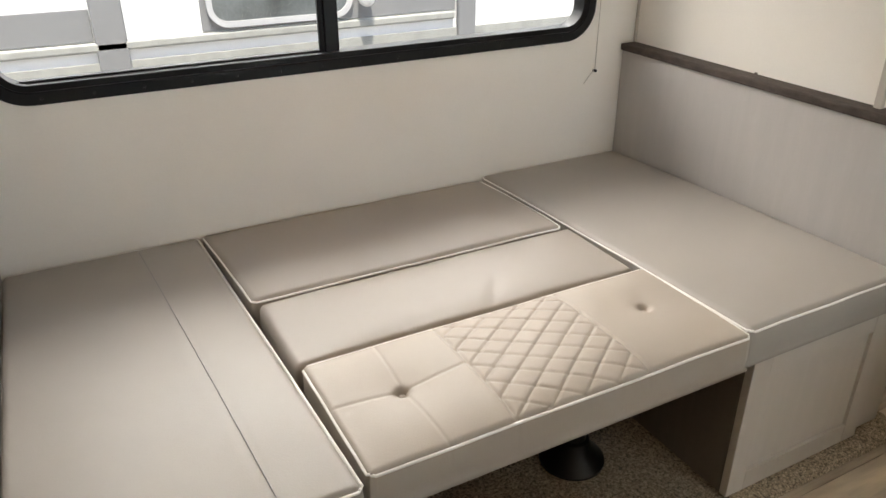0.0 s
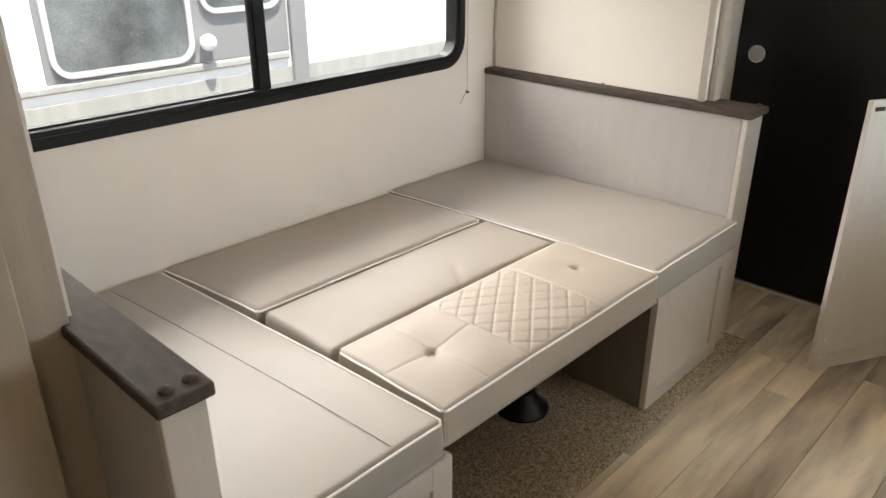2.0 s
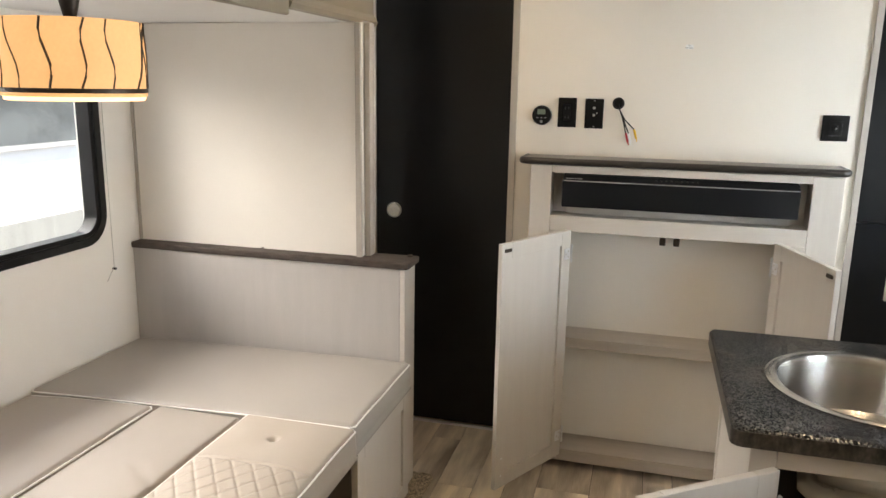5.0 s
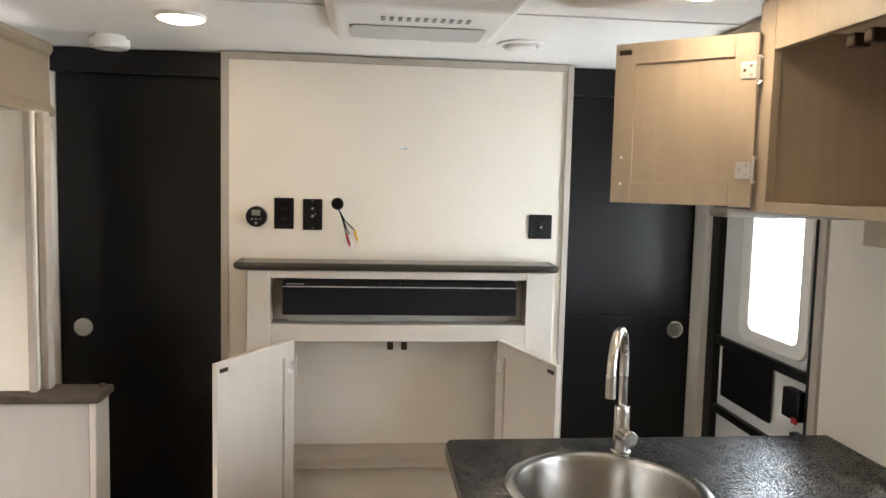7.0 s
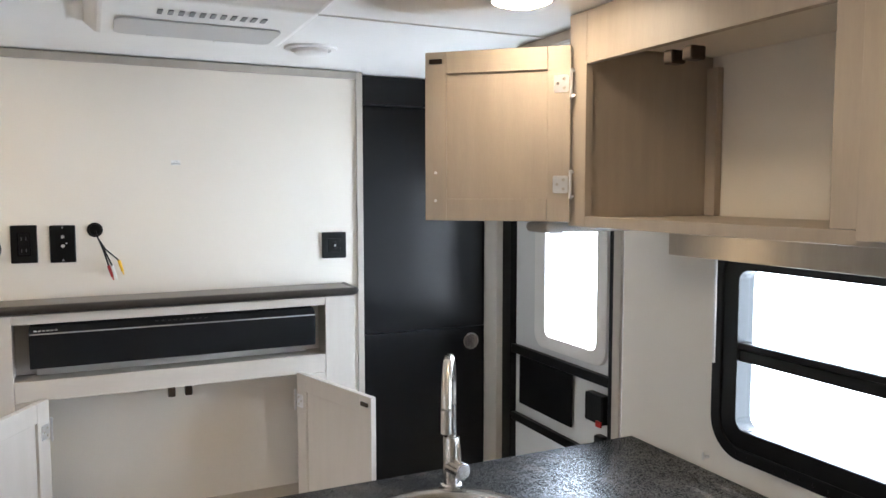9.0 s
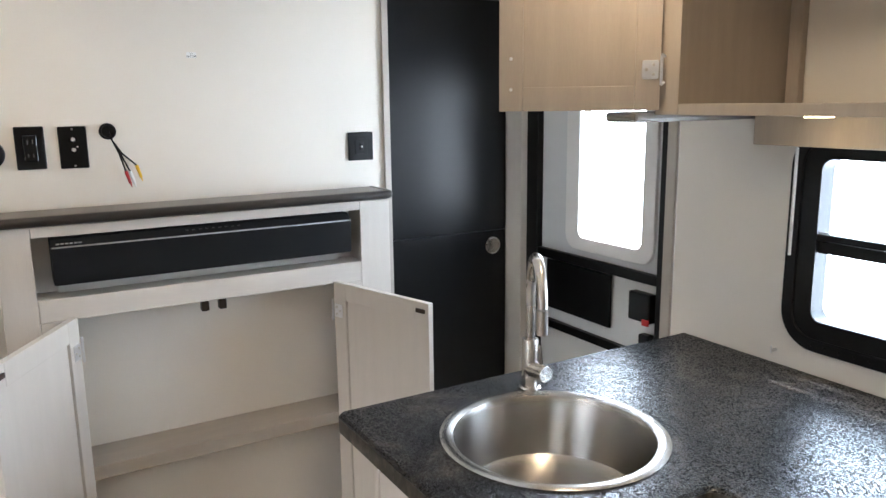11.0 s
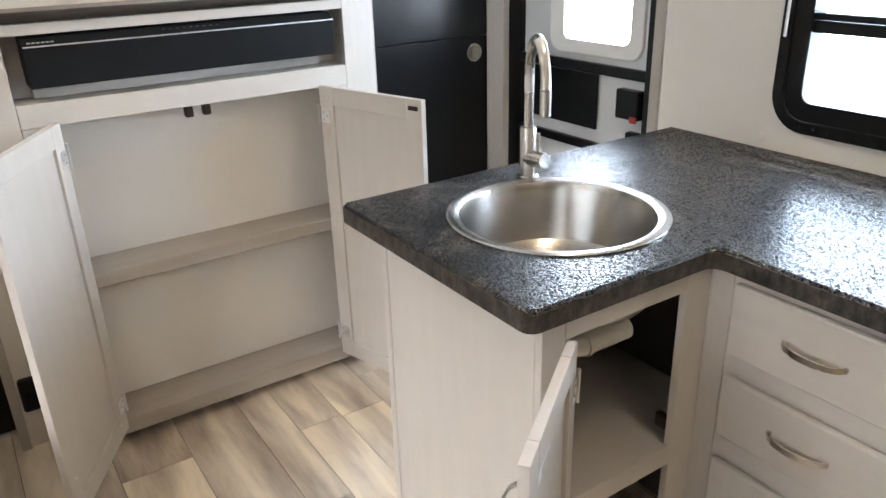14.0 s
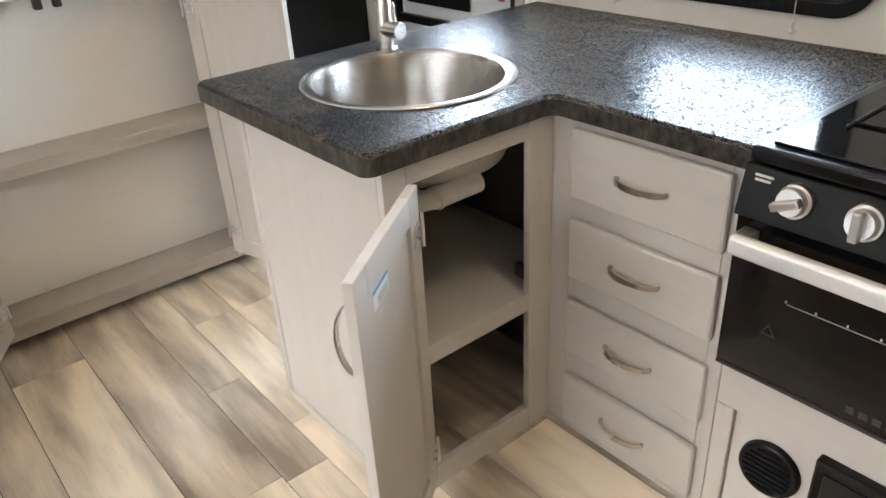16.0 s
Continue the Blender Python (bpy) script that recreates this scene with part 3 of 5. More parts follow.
def shaker_door(name, parent, m, w, h, t, frame_mat, panel_mat, label="", stile=0.055, inset=0.0082):
    """A framed door in local x (0 to w) and z (0 to h), front at y = 0, back at y = t."""
    bm = bmesh.new()
    box(bm, stile - 0.002, w - stile + 0.002, inset, t - inset, stile - 0.002, h - stile + 0.002, m)
    dr = part(name, bm, panel_mat, parent, label)
    for nm, d in (("stile", (0, stile, 0, t, 0, h)), ("stile", (w - stile, w, 0, t, 0, h)), ("rail", (stile + 0.0004, w - stile - 0.0004, 0, t, 0, stile)), ("rail", (stile + 0.0004, w - stile - 0.0004, 0, t, h - stile, h))):
        bpart(nm, d, frame_mat, dr, "", 0.0015, m)
    return dr


def bench(x0, x1, front, label):
    b = thing("dinette_bench", ((x0 + x1) / 2, 1.5, 0.02), label, "bench", "dinette benches")
    m = Matrix.Translation((x0, front, 0.024))
    shaker_door("front_panel", b, m, x1 - x0, 0.425, 0.022, GREIGE, GREIGE, "", 0.06, 0.0095)
    bpart("side_panel", (x0, x0 + 0.016, front + 0.023, 2.15, 0.024, 0.449), TAUPE, b, "dark taupe side")
    bpart("side_panel", (x1 - 0.016, x1, front + 0.023, 2.15, 0.024, 0.449), TAUPE, b, "dark taupe side")
    bpart("seat_board", (x0 + 0.017, x1 - 0.017, front + 0.023, 2.15, 0.435, 0.449), DARKIN, b)
    return b


bench(1.335, 1.838, 1.018, "greige wood dinette bench box with a framed front")
bench(-0.165, 0.372, 0.972, "greige wood dinette bench box beside the end post")
bpart("cleat", (1.295, 1.334, 1.10, 2.1, 0.40, 0.449), GREIGE, bpy.data.objects["dinette_bench"], "table ledge")


def partition(x0, x1, y0, label, screws, thin=0.0):
    p = thing("dinette_partition", ((x0 + x1) / 2, (y0 + 2.15) / 2, 0.02), label, "partition", "dinette ends")
    bpart("panel", (x0, x1 - thin, y0 + 0.02, 2.158, 0.024, 0.888), PANELGREY, p, "greyed panel", 0.002)
    bpart("end_post", (x0 - 0.003, x1 + 0.003, y0, y0 + 0.019, 0.024, 0.888), GREIGE, p, "", 0.003)
    c = bpart("cap", (x0 - 0.012, x1 + 0.012, y0 - 0.014, 2.157, 0.889, 0.913), CAPMAT, p, "charcoal wood cap", 0.005)
    for s in screws:
        bm = bmesh.new()
        lathe(bm, s[0], s[1], [(0.0, 0.921), (0.006, 0.9205), (0.011, 0.917), (0.012, 0.913)], 20)
        part("screw_cover", bm, CAPMAT, c, "", 0, True)
    return p


partition(1.842, 1.955, 1.036, "greige dinette end partition with a charcoal cap", [(1.90, 1.62), (1.945, 1.05)])
partition(-0.229, -0.165, 0.946, "greige dinette end post with a charcoal cap and two screw covers", [(-0.212, 0.958), (-0.175, 0.96)], 0.015)


def cushion(label, x0, x1, y0, y1, z0, z1, material, piped, dent=None, crown=0.008, res=0.014, left=0.0, right=0.0, drop=0.0):
    """A foam cushion with soft edges. dent(x, y): depth of stitching and tufts; left, right: how far the side edges run off towards the back; drop: how far the top falls to the back."""
    c = thing("cushion", ((x0 + x1) / 2, (y0 + y1) / 2, z0), label, "cushion", "dinette cushions")
    nx, ny = max(8, int((x1 - x0) / res)), max(8, int((y1 - y0) / res))
    bm = bmesh.new()
    r = 0.013

    def spread(k, n, a, b):
        f = k / n
        return a + (b - a) * (0.5 - 0.5 * math.cos(math.pi * f)) * 0.35 + (b - a) * f * 0.65

    g = []
    for j in range(ny + 1):
        row = []
        for i in range(nx + 1):
            x, y = spread(i, nx, x0, x1), spread(j, ny, y0, y1)
            e = min(x - x0, x1 - x, y - y0, y1 - y)
            q = max(0.0, 1 - e / r)
            z = z1 - r * (1 - math.sqrt(max(0.0, 1 - q * q)))
            u, v = (2 * x - x0 - x1) / (x1 - x0), (2 * y - y0 - y1) / (y1 - y0)
            z += crown * (1 - u ** 4) * (1 - v ** 4)
            z += 0.0014 * noise.noise(Vector((x * 7, y * 7, z0 * 9)))
            if dent:
                z -= dent(x, y)
            cx = min(x - x0, x1 - x)
            cy = min(y - y0, y1 - y)
            px, py = x, y
            if cx < r and cy < r:
                k = 0.30 * (r - max(cx, cy)) if abs(cx - cy) < r else 0
                px += k * (1 if x < (x0 + x1) / 2 else -1) * 0.7
                py += k * (1 if y < (y0 + y1) / 2 else -1) * 0.7
            row.append(bm.verts.new((px, py, z)))
        g.append(row)
    for j in range(ny):
        for i in range(nx):
            bm.faces.new((g[j][i], g[j][i + 1], g[j + 1][i + 1], g[j + 1][i]))
    edge = g[0][:] + [row[-1] for row in g[1:]] + g[-1][-2::-1] + [row[0] for row in g[-2:0:-1]]
    cxm, cym = (x0 + x1) / 2, (y0 + y1) / 2
    low = []
    for lev, out in ((z0 + 0.03, 0.002), (z0 + 0.004, 0.0), (z0, -0.006)):
        low.append([bm.verts.new((v.co.x + math.copysign(out, v.co.x - cxm), v.co.y + math.copysign(out, v.co.y - cym), lev)) for v in edge])
    prev = edge
    for lv in low:
        for k in range(len(edge)):
            j = (k + 1) % len(edge)
            bm.faces.new((prev[k], lv[k], lv[j], prev[j]))
        prev = lv
    bm.faces.new(prev[::-1])
    bmesh.ops.recalc_face_normals(bm, faces=bm.faces[:])

    def settle(v):
        f, g = (v.co.y - y0) / (y1 - y0), (v.co.x - x0) / (x1 - x0)
        v.co.x += f * (left * (1 - g) + right * g)
        v.co.z -= drop * max(0.0, f) ** 1.5 * (v.co.z - z0) / (z1 - z0)

    for v in bm.verts:
        settle(v)
    body = part("body", bm, material, c, "", 0, False)
    for q in body.data.polygons:
        q.use_smooth = True
    for sides in piped:
        bm = bmesh.new()
        o, zz = 0.0005, z1 - 0.0065
        pts = {"f": [(x0 + 0.012, y0 + o), (x1 - 0.012, y0 + o)], "r": [(x1 - o, y0 + 0.012), (x1 - o, y1 - 0.012)], "b": [(x1 - 0.012, y1 - o), (x0 + 0.012, y1 - o)], "l": [(x0 + o, y1 - 0.012), (x0 + o, y0 + 0.012)]}
        line = [p for s in sides for p in pts[s]]
        full = []
        for a, b in zip(line, line[1:]):
            full += [(a[0] + (b[0] - a[0]) * t / 6, a[1] + (b[1] - a[1]) * t / 6, zz + 0.0012 * math.sin(t * 2.1 + a[0] * 9)) for t in range(6)]
        full.append((*line[-1], zz))
        tube(bm, full, 0.0029, 8)
        for v in bm.verts:
            settle(v)
        part("piping", bm, PIPING, c, "white piping", 0, True)
    return c


def seam_at(x):
    return lambda a, b: 0.002 * math.exp(-((a - x + 0.035 * (b - 1.5)) / 0.006) ** 2)


BT = 0.449

cushion("long greige vinyl seat cushion with a stitched seam and white piping", -0.178, 0.358, 0.983, 2.150, BT + 0.001, 0.541, VINYL, ["frb"], seam_at(0.206), 0.005, 0.012, 0.0, -0.036, 0.032)
bm = bmesh.new()
tube(bm, [(0.206 - 0.035 * (y - 1.5) - 0.026 * (y - 0.983) / 1.167, y, 0.5405 + 0.005 * (1 - ((y - 1.566) / 0.583) ** 4) * 0.98 + 0.0008 - 0.032 * ((y - 0.983) / 1.167) ** 1.5) for y in [1.0 + 0.04 * k for k in range(29)]], 0.0010, 5)
part("stitching", bm, GREYINK, bpy.data.objects["cushion"], "dark stitched seam")
cushion("wide greige vinyl seat cushion with white piping against the end partition", 1.290, 1.838, 1.012, 2.150, BT + 0.001, 0.546, VINYL, ["blf"], None, 0.008, 0.014, -0.02, 0.0, 0.022)


def fold(x, y):
    d = 0.0
    for px, py, sx in ((0.86, 1.40, 0.05), (0.90, 1.45, 0.03)):
        d += 0.004 * math.exp(-(((x - px - (y - py) * 0.5) / 0.012) ** 2) - ((y - py) / sx) ** 2)
    return d


cushion("taupe vinyl back cushion laid flat with white piping", 0.352, 1.250, 1.660, 2.150, BT + 0.012, 0.543, VINYL2, ["lfr"], None, 0.010, 0.014, -0.018, 0.012, 0.032)
cushion("plain taupe vinyl cushion laid flat in the middle", 0.362, 1.262, 1.362, 1.647, BT + 0.012, 0.540, VINYL2, [], fold, 0.012, 0.011)


def tufts(x, y):
    d = 0.0
    for bx, by in ((0.515, 1.172), (1.140, 1.192)):
        rr = math.hypot(x - bx, y - by)
        d += 0.018 * math.exp(-(rr / 0.012) ** 2) + 0.009 * math.exp(-(rr / 0.06) ** 2)
    if x < 0.667:
        d += 0.002 * math.exp(-((x - 0.520 - 0.25 * (y - 1.175) ** 2) / 0.003) ** 2) + 0.002 * math.exp(-((y - 1.175 - 0.6 * (x - 0.52) ** 2) / 0.0035) ** 2)
    if 0.667 < x < 0.986:
        for s in (1, -1):
            k = (x - 0.667) / 0.0798 + s * (y - 1.0) / 0.0585
            f = abs((k + 50) % 1 - 0.5) * 2
            d += 0.0036 * (f ** 9)
    for sx in (0.667, 0.986):
        d += 0.004 * math.exp(-((x - sx) / 0.0035) ** 2)
    return d


cushion("beige tufted vinyl cushion with a diamond-quilted centre and white piping", 0.370, 1.274, 0.996, 1.350, 0.458, 0.550, QUILT, ["lfrb"], tufts, 0.014, 0.0028)
for bx, by in ((0.515, 1.172), (1.140, 1.192)):
    bm = bmesh.new()
    bmesh.ops.create_uvsphere(bm, u_segments=14, v_segments=8, radius=0.008, matrix=Matrix.Translation((bx, by, 0.538)) @ Matrix.Diagonal((1, 1, 0.5, 1)))
    ob = part("button", bm, QUILT, [o for o in bpy.data.objects if o.name.startswith("cushion")][-1], "sunken covered button", 0, True)
t = thing("dinette_table", (1.075, 1.31, 0.02), "lowered dinette table board on a black pedestal", "table")
bpart("tabletop", (0.376, 1.292, 1.02, 2.14, 0.4495, 0.4575), DARKIN, t)
bm = bmesh.new()
lathe(bm, 1.075, 1.318, [(0.0, 0.027), (0.088, 0.027), (0.088, 0.034), (0.075, 0.045), (0.05, 0.075), (0.042, 0.10), (0.034, 0.105), (0.034, 0.449), (0.0, 0.449)], 32)
part("pedestal", bm, BLACK, t, "black plastic pedestal foot", 0, True)

# pull cord on the wall
bm = bmesh.new()
tube(bm, [(1.722, 2.153, 1.6), (1.722, 2.153, 1.2), (1.722, 2.153, 0.832)], 0.0012, 6)
cord = part("pull_string", bm, TRIM)
tagged(cord, "thin grey blind string tied to a hook on the wall", "string")
bm = bmesh.new()
tube(bm, [(1.722, 2.153, 0.835), (1.70, 2.15, 0.818), (1.675, 2.149, 0.79)], 0.0013, 6)
part("loose_end", bm, TRIM, cord)
bm = bmesh.new()
cyl(bm, (1.722, 2.159, 0.83), (1.722, 2.146, 0.83), 0.005, None, 10)
part("hook", bm, BLACK, cord, "small dark hook")

# lamp over the table
lamp = thing("pendant_lamp", (0.85, 1.50, 1.48), "drum lamp shade printed with dark branches, lit warm", "lamp")
bm = bmesh.new()
lathe(bm, 0.85, 1.50, [(0.150, 1.492), (0.152, 1.50), (0.152, 1.655), (0.149, 1.655), (0.149, 1.50), (0.148, 1.492), (0.150, 1.492)], 64)
sh = part("shade", bm, SHADE, lamp, "", 0, True)
bm = bmesh.new()
lathe(bm, 0.85, 1.50, [(0.1535, 1.500), (0.1535, 1.510), (0.1525, 1.510), (0.1525, 1.500), (0.1535, 1.500)], 64)
part("band", bm, BRONZE, sh, "dark band")
bm = bmesh.new()
lathe(bm, 0.85, 1.50, [(0.0, 1.481), (0.145, 1.483), (0.147, 1.491), (0.0, 1.491)], 64)
part("diffuser", bm, glow("lamp_diffuser", (1.0, 0.55, 0.24), 1.2), lamp, "glowing diffuser", 0, True)
rng2 = random.Random(11)
for i in range(16):
    a0 = i * 2 * math.pi / 16 + rng2.uniform(-0.1, 0.1)
    lean = rng2.uniform(-0.35, 0.35)
    bm = bmesh.new()
    tube(bm, [(0.85 + 0.1528 * math.cos(a0 + lean * k / 6 + 0.05 * math.sin(k)), 1.50 + 0.1528 * math.sin(a0 + lean * k / 6 + 0.05 * math.sin(k)), 1.51 + 0.144 * k / 6) for k in range(7)], rng2.uniform(0.0016, 0.003), 5)
    part("branch_print", bm, BRONZE, sh)
bm = bmesh.new()
cyl(bm, (0.85, 1.50, 1.655), (0.85, 1.50, 1.7365), 0.012, 0.03, 20)
cyl(bm, (0.85, 1.50, 1.64), (0.85, 1.50, 1.655), 0.15, 0.15, 40)
part("stem", bm, BRONZE, lamp, "", 0, True)

# overhead locker and fascia of the slide-out
loc = thing("overhead_locker", (0.55, 1.4, 1.70), "tan wood overhead locker above the dinette, closed", "cabinet")
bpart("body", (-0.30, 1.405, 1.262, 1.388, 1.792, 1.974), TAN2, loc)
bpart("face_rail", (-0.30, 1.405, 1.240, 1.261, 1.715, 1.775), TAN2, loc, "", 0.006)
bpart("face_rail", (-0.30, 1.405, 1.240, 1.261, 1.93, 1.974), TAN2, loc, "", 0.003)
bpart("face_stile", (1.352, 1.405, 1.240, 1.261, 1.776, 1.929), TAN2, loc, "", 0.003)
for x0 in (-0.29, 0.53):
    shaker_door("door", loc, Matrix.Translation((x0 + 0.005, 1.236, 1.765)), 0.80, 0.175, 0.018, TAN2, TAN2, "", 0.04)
bm = bmesh.new()
prof = [(0, 1.735), (-0.022, 1.737), (-0.028, 1.75), (-0.022, 1.762), (-0.012, 1.775), (-0.008, 1.92), (-0.018, 1.93), (-0.024, 1.945), (-0.018, 1.962), (0, 1.966)]
a = [bm.verts.new((1.409, 1.262 + u, v)) for u, v in prof]
b = [bm.verts.new((2.108, 1.262 + u, v)) for u, v in prof]
for k in range(len(prof) - 1):
    bm.faces.new((a[k], b[k], b[k + 1], a[k + 1]))
bm.faces.new((a[-1], b[-1], b[0], a[0]))
bm.faces.new(a)
bm.faces.new(b[::-1])
bmesh.ops.recalc_face_normals(bm, faces=bm.faces[:])
tagged(part("trim_fascia", bm, TAN2), "tan moulded fascia over the slide-out opening", "trim", "", "structure")

# ---- media wall ----
tvc = thing("media_cabinet", (2.32, 0.12, 0.0), "greige built-in media cabinet with two open doors and bare shelves", "cabinet")
F = 2.235
bpart("side_panel", (F + 0.021, XT - 0.002, 0.646, 0.663, 0.045, 1.240), GREIGE, tvc)
bpart("side_panel", (F + 0.021, XT - 0.002, -0.426, -0.409, 0.045, 1.240), GREIGE, tvc)
bpart("face_stile", (F, F + 0.02, 0.583, 0.663, 0.045, 1.240), GREIGE, tvc)
bpart("face_stile", (F, F + 0.02, -0.426, -0.325, 0.045, 1.240), GREIGE, tvc)
bpart("face_stile", (F, F + 0.02, 0.51, 0.582, 0.045, 0.988), GREIGE, tvc)
bpart("face_stile", (F, F + 0.02, -0.324, -0.24, 0.045, 0.988), GREIGE, tvc)
bpart("face_rail", (F, F + 0.02, -0.324, 0.582, 1.213, 1.240), GREIGE_H, tvc)
bpart("face_rail", (F, F + 0.02, -0.324, 0.582, 0.989, 1.049), GREIGE_H, tvc)
bpart("niche_floor", (F + 0.021, 2.36, -0.39, 0.64, 1.032, 1.047), GREIGE_H, tvc)
bpart("niche_back", (2.33, 2.345, -0.405, 0.642, 1.05, 1.238), GREIGE_H, tvc)
for s in (0.584, -0.339):
    bpart("niche_side", (F + 0.021, 2.329, s, s + 0.013, 1.05, 1.238), GREIGE_H, tvc)
bpart("shelf", (F + 0.004, XT - 0.003, -0.408, 0.645, 0.524, 0.564), SHELFWOOD, tvc, "taupe shelf")
bpart("bottom_shelf", (F + 0.004, XT - 0.003, -0.408, 0.645, 0.035, 0.086), SHELFWOOD, tvc, "taupe bottom shelf")
bpart("toe_kick", (2.31, 2.32, -0.42, 0.66, 0.0, 0.044), BLACK, tvc)
bpart("cabinet_back", (2.385, 2.3975, -0.408, 0.645, 0.087, 0.988), WALL, tvc, "cream back panel")
for y in (0.15, 0.10):
    bpart("catch", (2.25, 2.275, y, y + 0.022, 0.955, 0.985), BRONZE, tvc, "dark roller catch", 0.004)


def turned(hinge, free):
    """The pose of a door from its hinge line to its free edge."""
    ang = math.degrees(math.atan2(free[1] - hinge[1], free[0] - hinge[0]))
    return Matrix.Translation((hinge[0], hinge[1], 0)) @ pose(0, 0, 0, 0, 0, ang)


def hinge_plate(parent, m, z, side=-1, x=0.004):
    """A pressed hinge leaf with three screws and a wire knuckle beyond the door's edge."""
    bm = bmesh.new()
    y, n = (-0.0012, -1) if side < 0 else (0.0192, 1)
    slab(bm, rounded(x, x + 0.036, z - 0.021, z + 0.021, 0.004, 3), lambda u, v, w: (u, w, v), y - 0.001, y + 0.001)
    cyl(bm, (x - 0.006, y + n * 0.003, z - 0.034), (x - 0.006, y + n * 0.003, z + 0.034), 0.0035, None, 10)
    for e in (-0.034, 0.034):
        cyl(bm, (x - 0.006, y + n * 0.003, z + e), (x - 0.014, y + n * 0.001, z + e * 0.8), 0.003, None, 8)
    bmesh.ops.transform(bm, matrix=m, verts=bm.verts[:])
    h = part("hinge", bm, ALU, parent, "small metal hinge")
    bm = bmesh.new()
    for dx, dz in ((0.011, -0.011), (0.011, 0.011), (0.026, 0.0)):
        cyl(bm, (x + dx, y + n * 0.001, z + dz), (x + dx, y + n * 0.003, z + dz), 0.0038, 0.003, 10)
    bmesh.ops.transform(bm, matrix=m, verts=bm.verts[:])
    part("screw_heads", bm, NICKEL, parent)
    return h


def cab_door(parent, hinge, free, z0, z1, wood, face_side, label, catch=True):
    w = math.hypot(free[0] - hinge[0], free[1] - hinge[1])
    m = turned(hinge, free)
    dr = shaker_door("door", parent, m @ Matrix.Translation((0, 0, z0)), w, z1 - z0, 0.018, wood, wood, label, 0.055)
    for z in (z0 + 0.09, z1 - 0.09):
        hinge_plate(dr, m, z, face_side)
    y = -0.003 if face_side < 0 else 0.021
    if catch:
        bm = bmesh.new()
        box(bm, w - 0.045, w - 0.012, y - 0.003, y + 0.003, z1 - 0.03, z1 - 0.018, m)
        part("strike", bm, BRONZE, dr, "dark catch strike", 0.001)
    for z in (z0 + 0.05, z0 + 0.12):
        c = m @ Vector((w - 0.028, y, z))
        screw(dr, c, m.to_3x3() @ Vector((0, -1 if face_side < 0 else 1, 0)))
    return dr


cab_door(tvc, (2.222, 0.512), (1.868, 0.708), 0.075, 1.0, GREIGE, 1, "open framed door")
cab_door(tvc, (2.222, -0.222), (1.828, -0.338), 0.075, 1.0, GREIGE, -1, "open framed door")
ms = thing("media_shelf", (2.31, 0.13, 1.241), "grey laminate mantel shelf with a dark rounded front edge", "shelf")
bpart("board", (2.243, XT - 0.013, -0.427, 0.691, 1.243, 1.2668), SHELFTOP, ms, "", 0.006)
bm = bmesh.new()
half = corner_arc(2.262, 0.672, 0.028, 90, 180) + [(2.234, y) for y in (0.5, 0.3, 0.132, -0.1, -0.3)] + corner_arc(2.262, -0.408, 0.028, 180, 270)
tube(bm, [(x, y, 1.2545) for x, y in [(XT - 0.014, 0.700)] + half + [(XT - 0.014, -0.436)]], 0.0132, 14)
part("nosing", bm, EDGE, ms, "dark rounded nosing", 0, True)

sb = thing("soundbar", (2.28, 0.127, 1.05), "long black soundbar in the niche with a chrome line and buttons", "soundbar")
bm = bmesh.new()
pf = [(2.222, 1.086), (2.215, 1.187), (2.243, 1.207), (2.315, 1.207), (2.315, 1.086)]
a = [bm.verts.new((u, -0.287, v)) for u, v in pf]
b = [bm.verts.new((u, 0.540, v)) for u, v in pf]
for k in range(5):
    bm.faces.new((a[k], b[k], b[(k + 1) % 5], a[(k + 1) % 5]))
bm.faces.new(a)
bm.faces.new(b[::-1])
bmesh.ops.recalc_face_normals(bm, faces=bm.faces[:])
part("body", bm, CLOTHBLACK, sb, "", 0.003)
bpart("support", (2.3152, 2.329, -0.28, 0.53, 1.0475, 1.087), GREIGE_H, sb)
bpart("chrome_line", (2.2125, 2.2165, -0.285, 0.538, 1.1855, 1.1885), ALU, sb, "thin chrome line", 0)
for i in range(6):
    bm = bmesh.new()
    y = 0.523 - i * 0.0105
    box(bm, 2.2195, 2.2235, y - 0.0036, y + 0.0036, 1.1935, 1.1965)
    part("mark_bar", bm, GREYP, sb, "small white mark")
for i in range(9):
    bm = bmesh.new()
    y = 0.20 - i * 0.018
    box(bm, 2.2285, 2.2315, y - 0.004, y + 0.004, 1.1985, 1.2005)
    part("button", bm, FAINT, sb)

# wall plates
th = thing("thermostat", (XT - 0.01, 0.652, 1.419), "round black thermostat with a small grey screen", "thermostat")
bm = bmesh.new()
cyl(bm, (XT - 0.022, 0.652, 1.419), (XT - 0.0005, 0.652, 1.419), 0.037, 0.039, 40)
part("body", bm, BLACK, th, "", 0.003, True)
bpart("screen", (XT - 0.0235, XT - 0.0225, 0.637, 0.668, 1.423, 1.443), LCD, th)
for y in (0.637, 0.652, 0.667):
    bpart("button", (XT - 0.0245, XT - 0.0225, y - 0.004, y + 0.004, 1.408, 1.412), GREYINK, th)
bpart("button", (XT - 0.0245, XT - 0.0225, 0.647, 0.657, 1.390, 1.400), GREYINK, th)


def plate(name, yc, zc, w, h, label, category):
    o = thing(name, (XT - 0.004, yc, zc), label, category)
    bpart("cover", (XT - 0.008, XT - 0.0005, yc - w / 2, yc + w / 2, zc - h / 2, zc + h / 2), BLACK, o, "", 0.003)
    return o


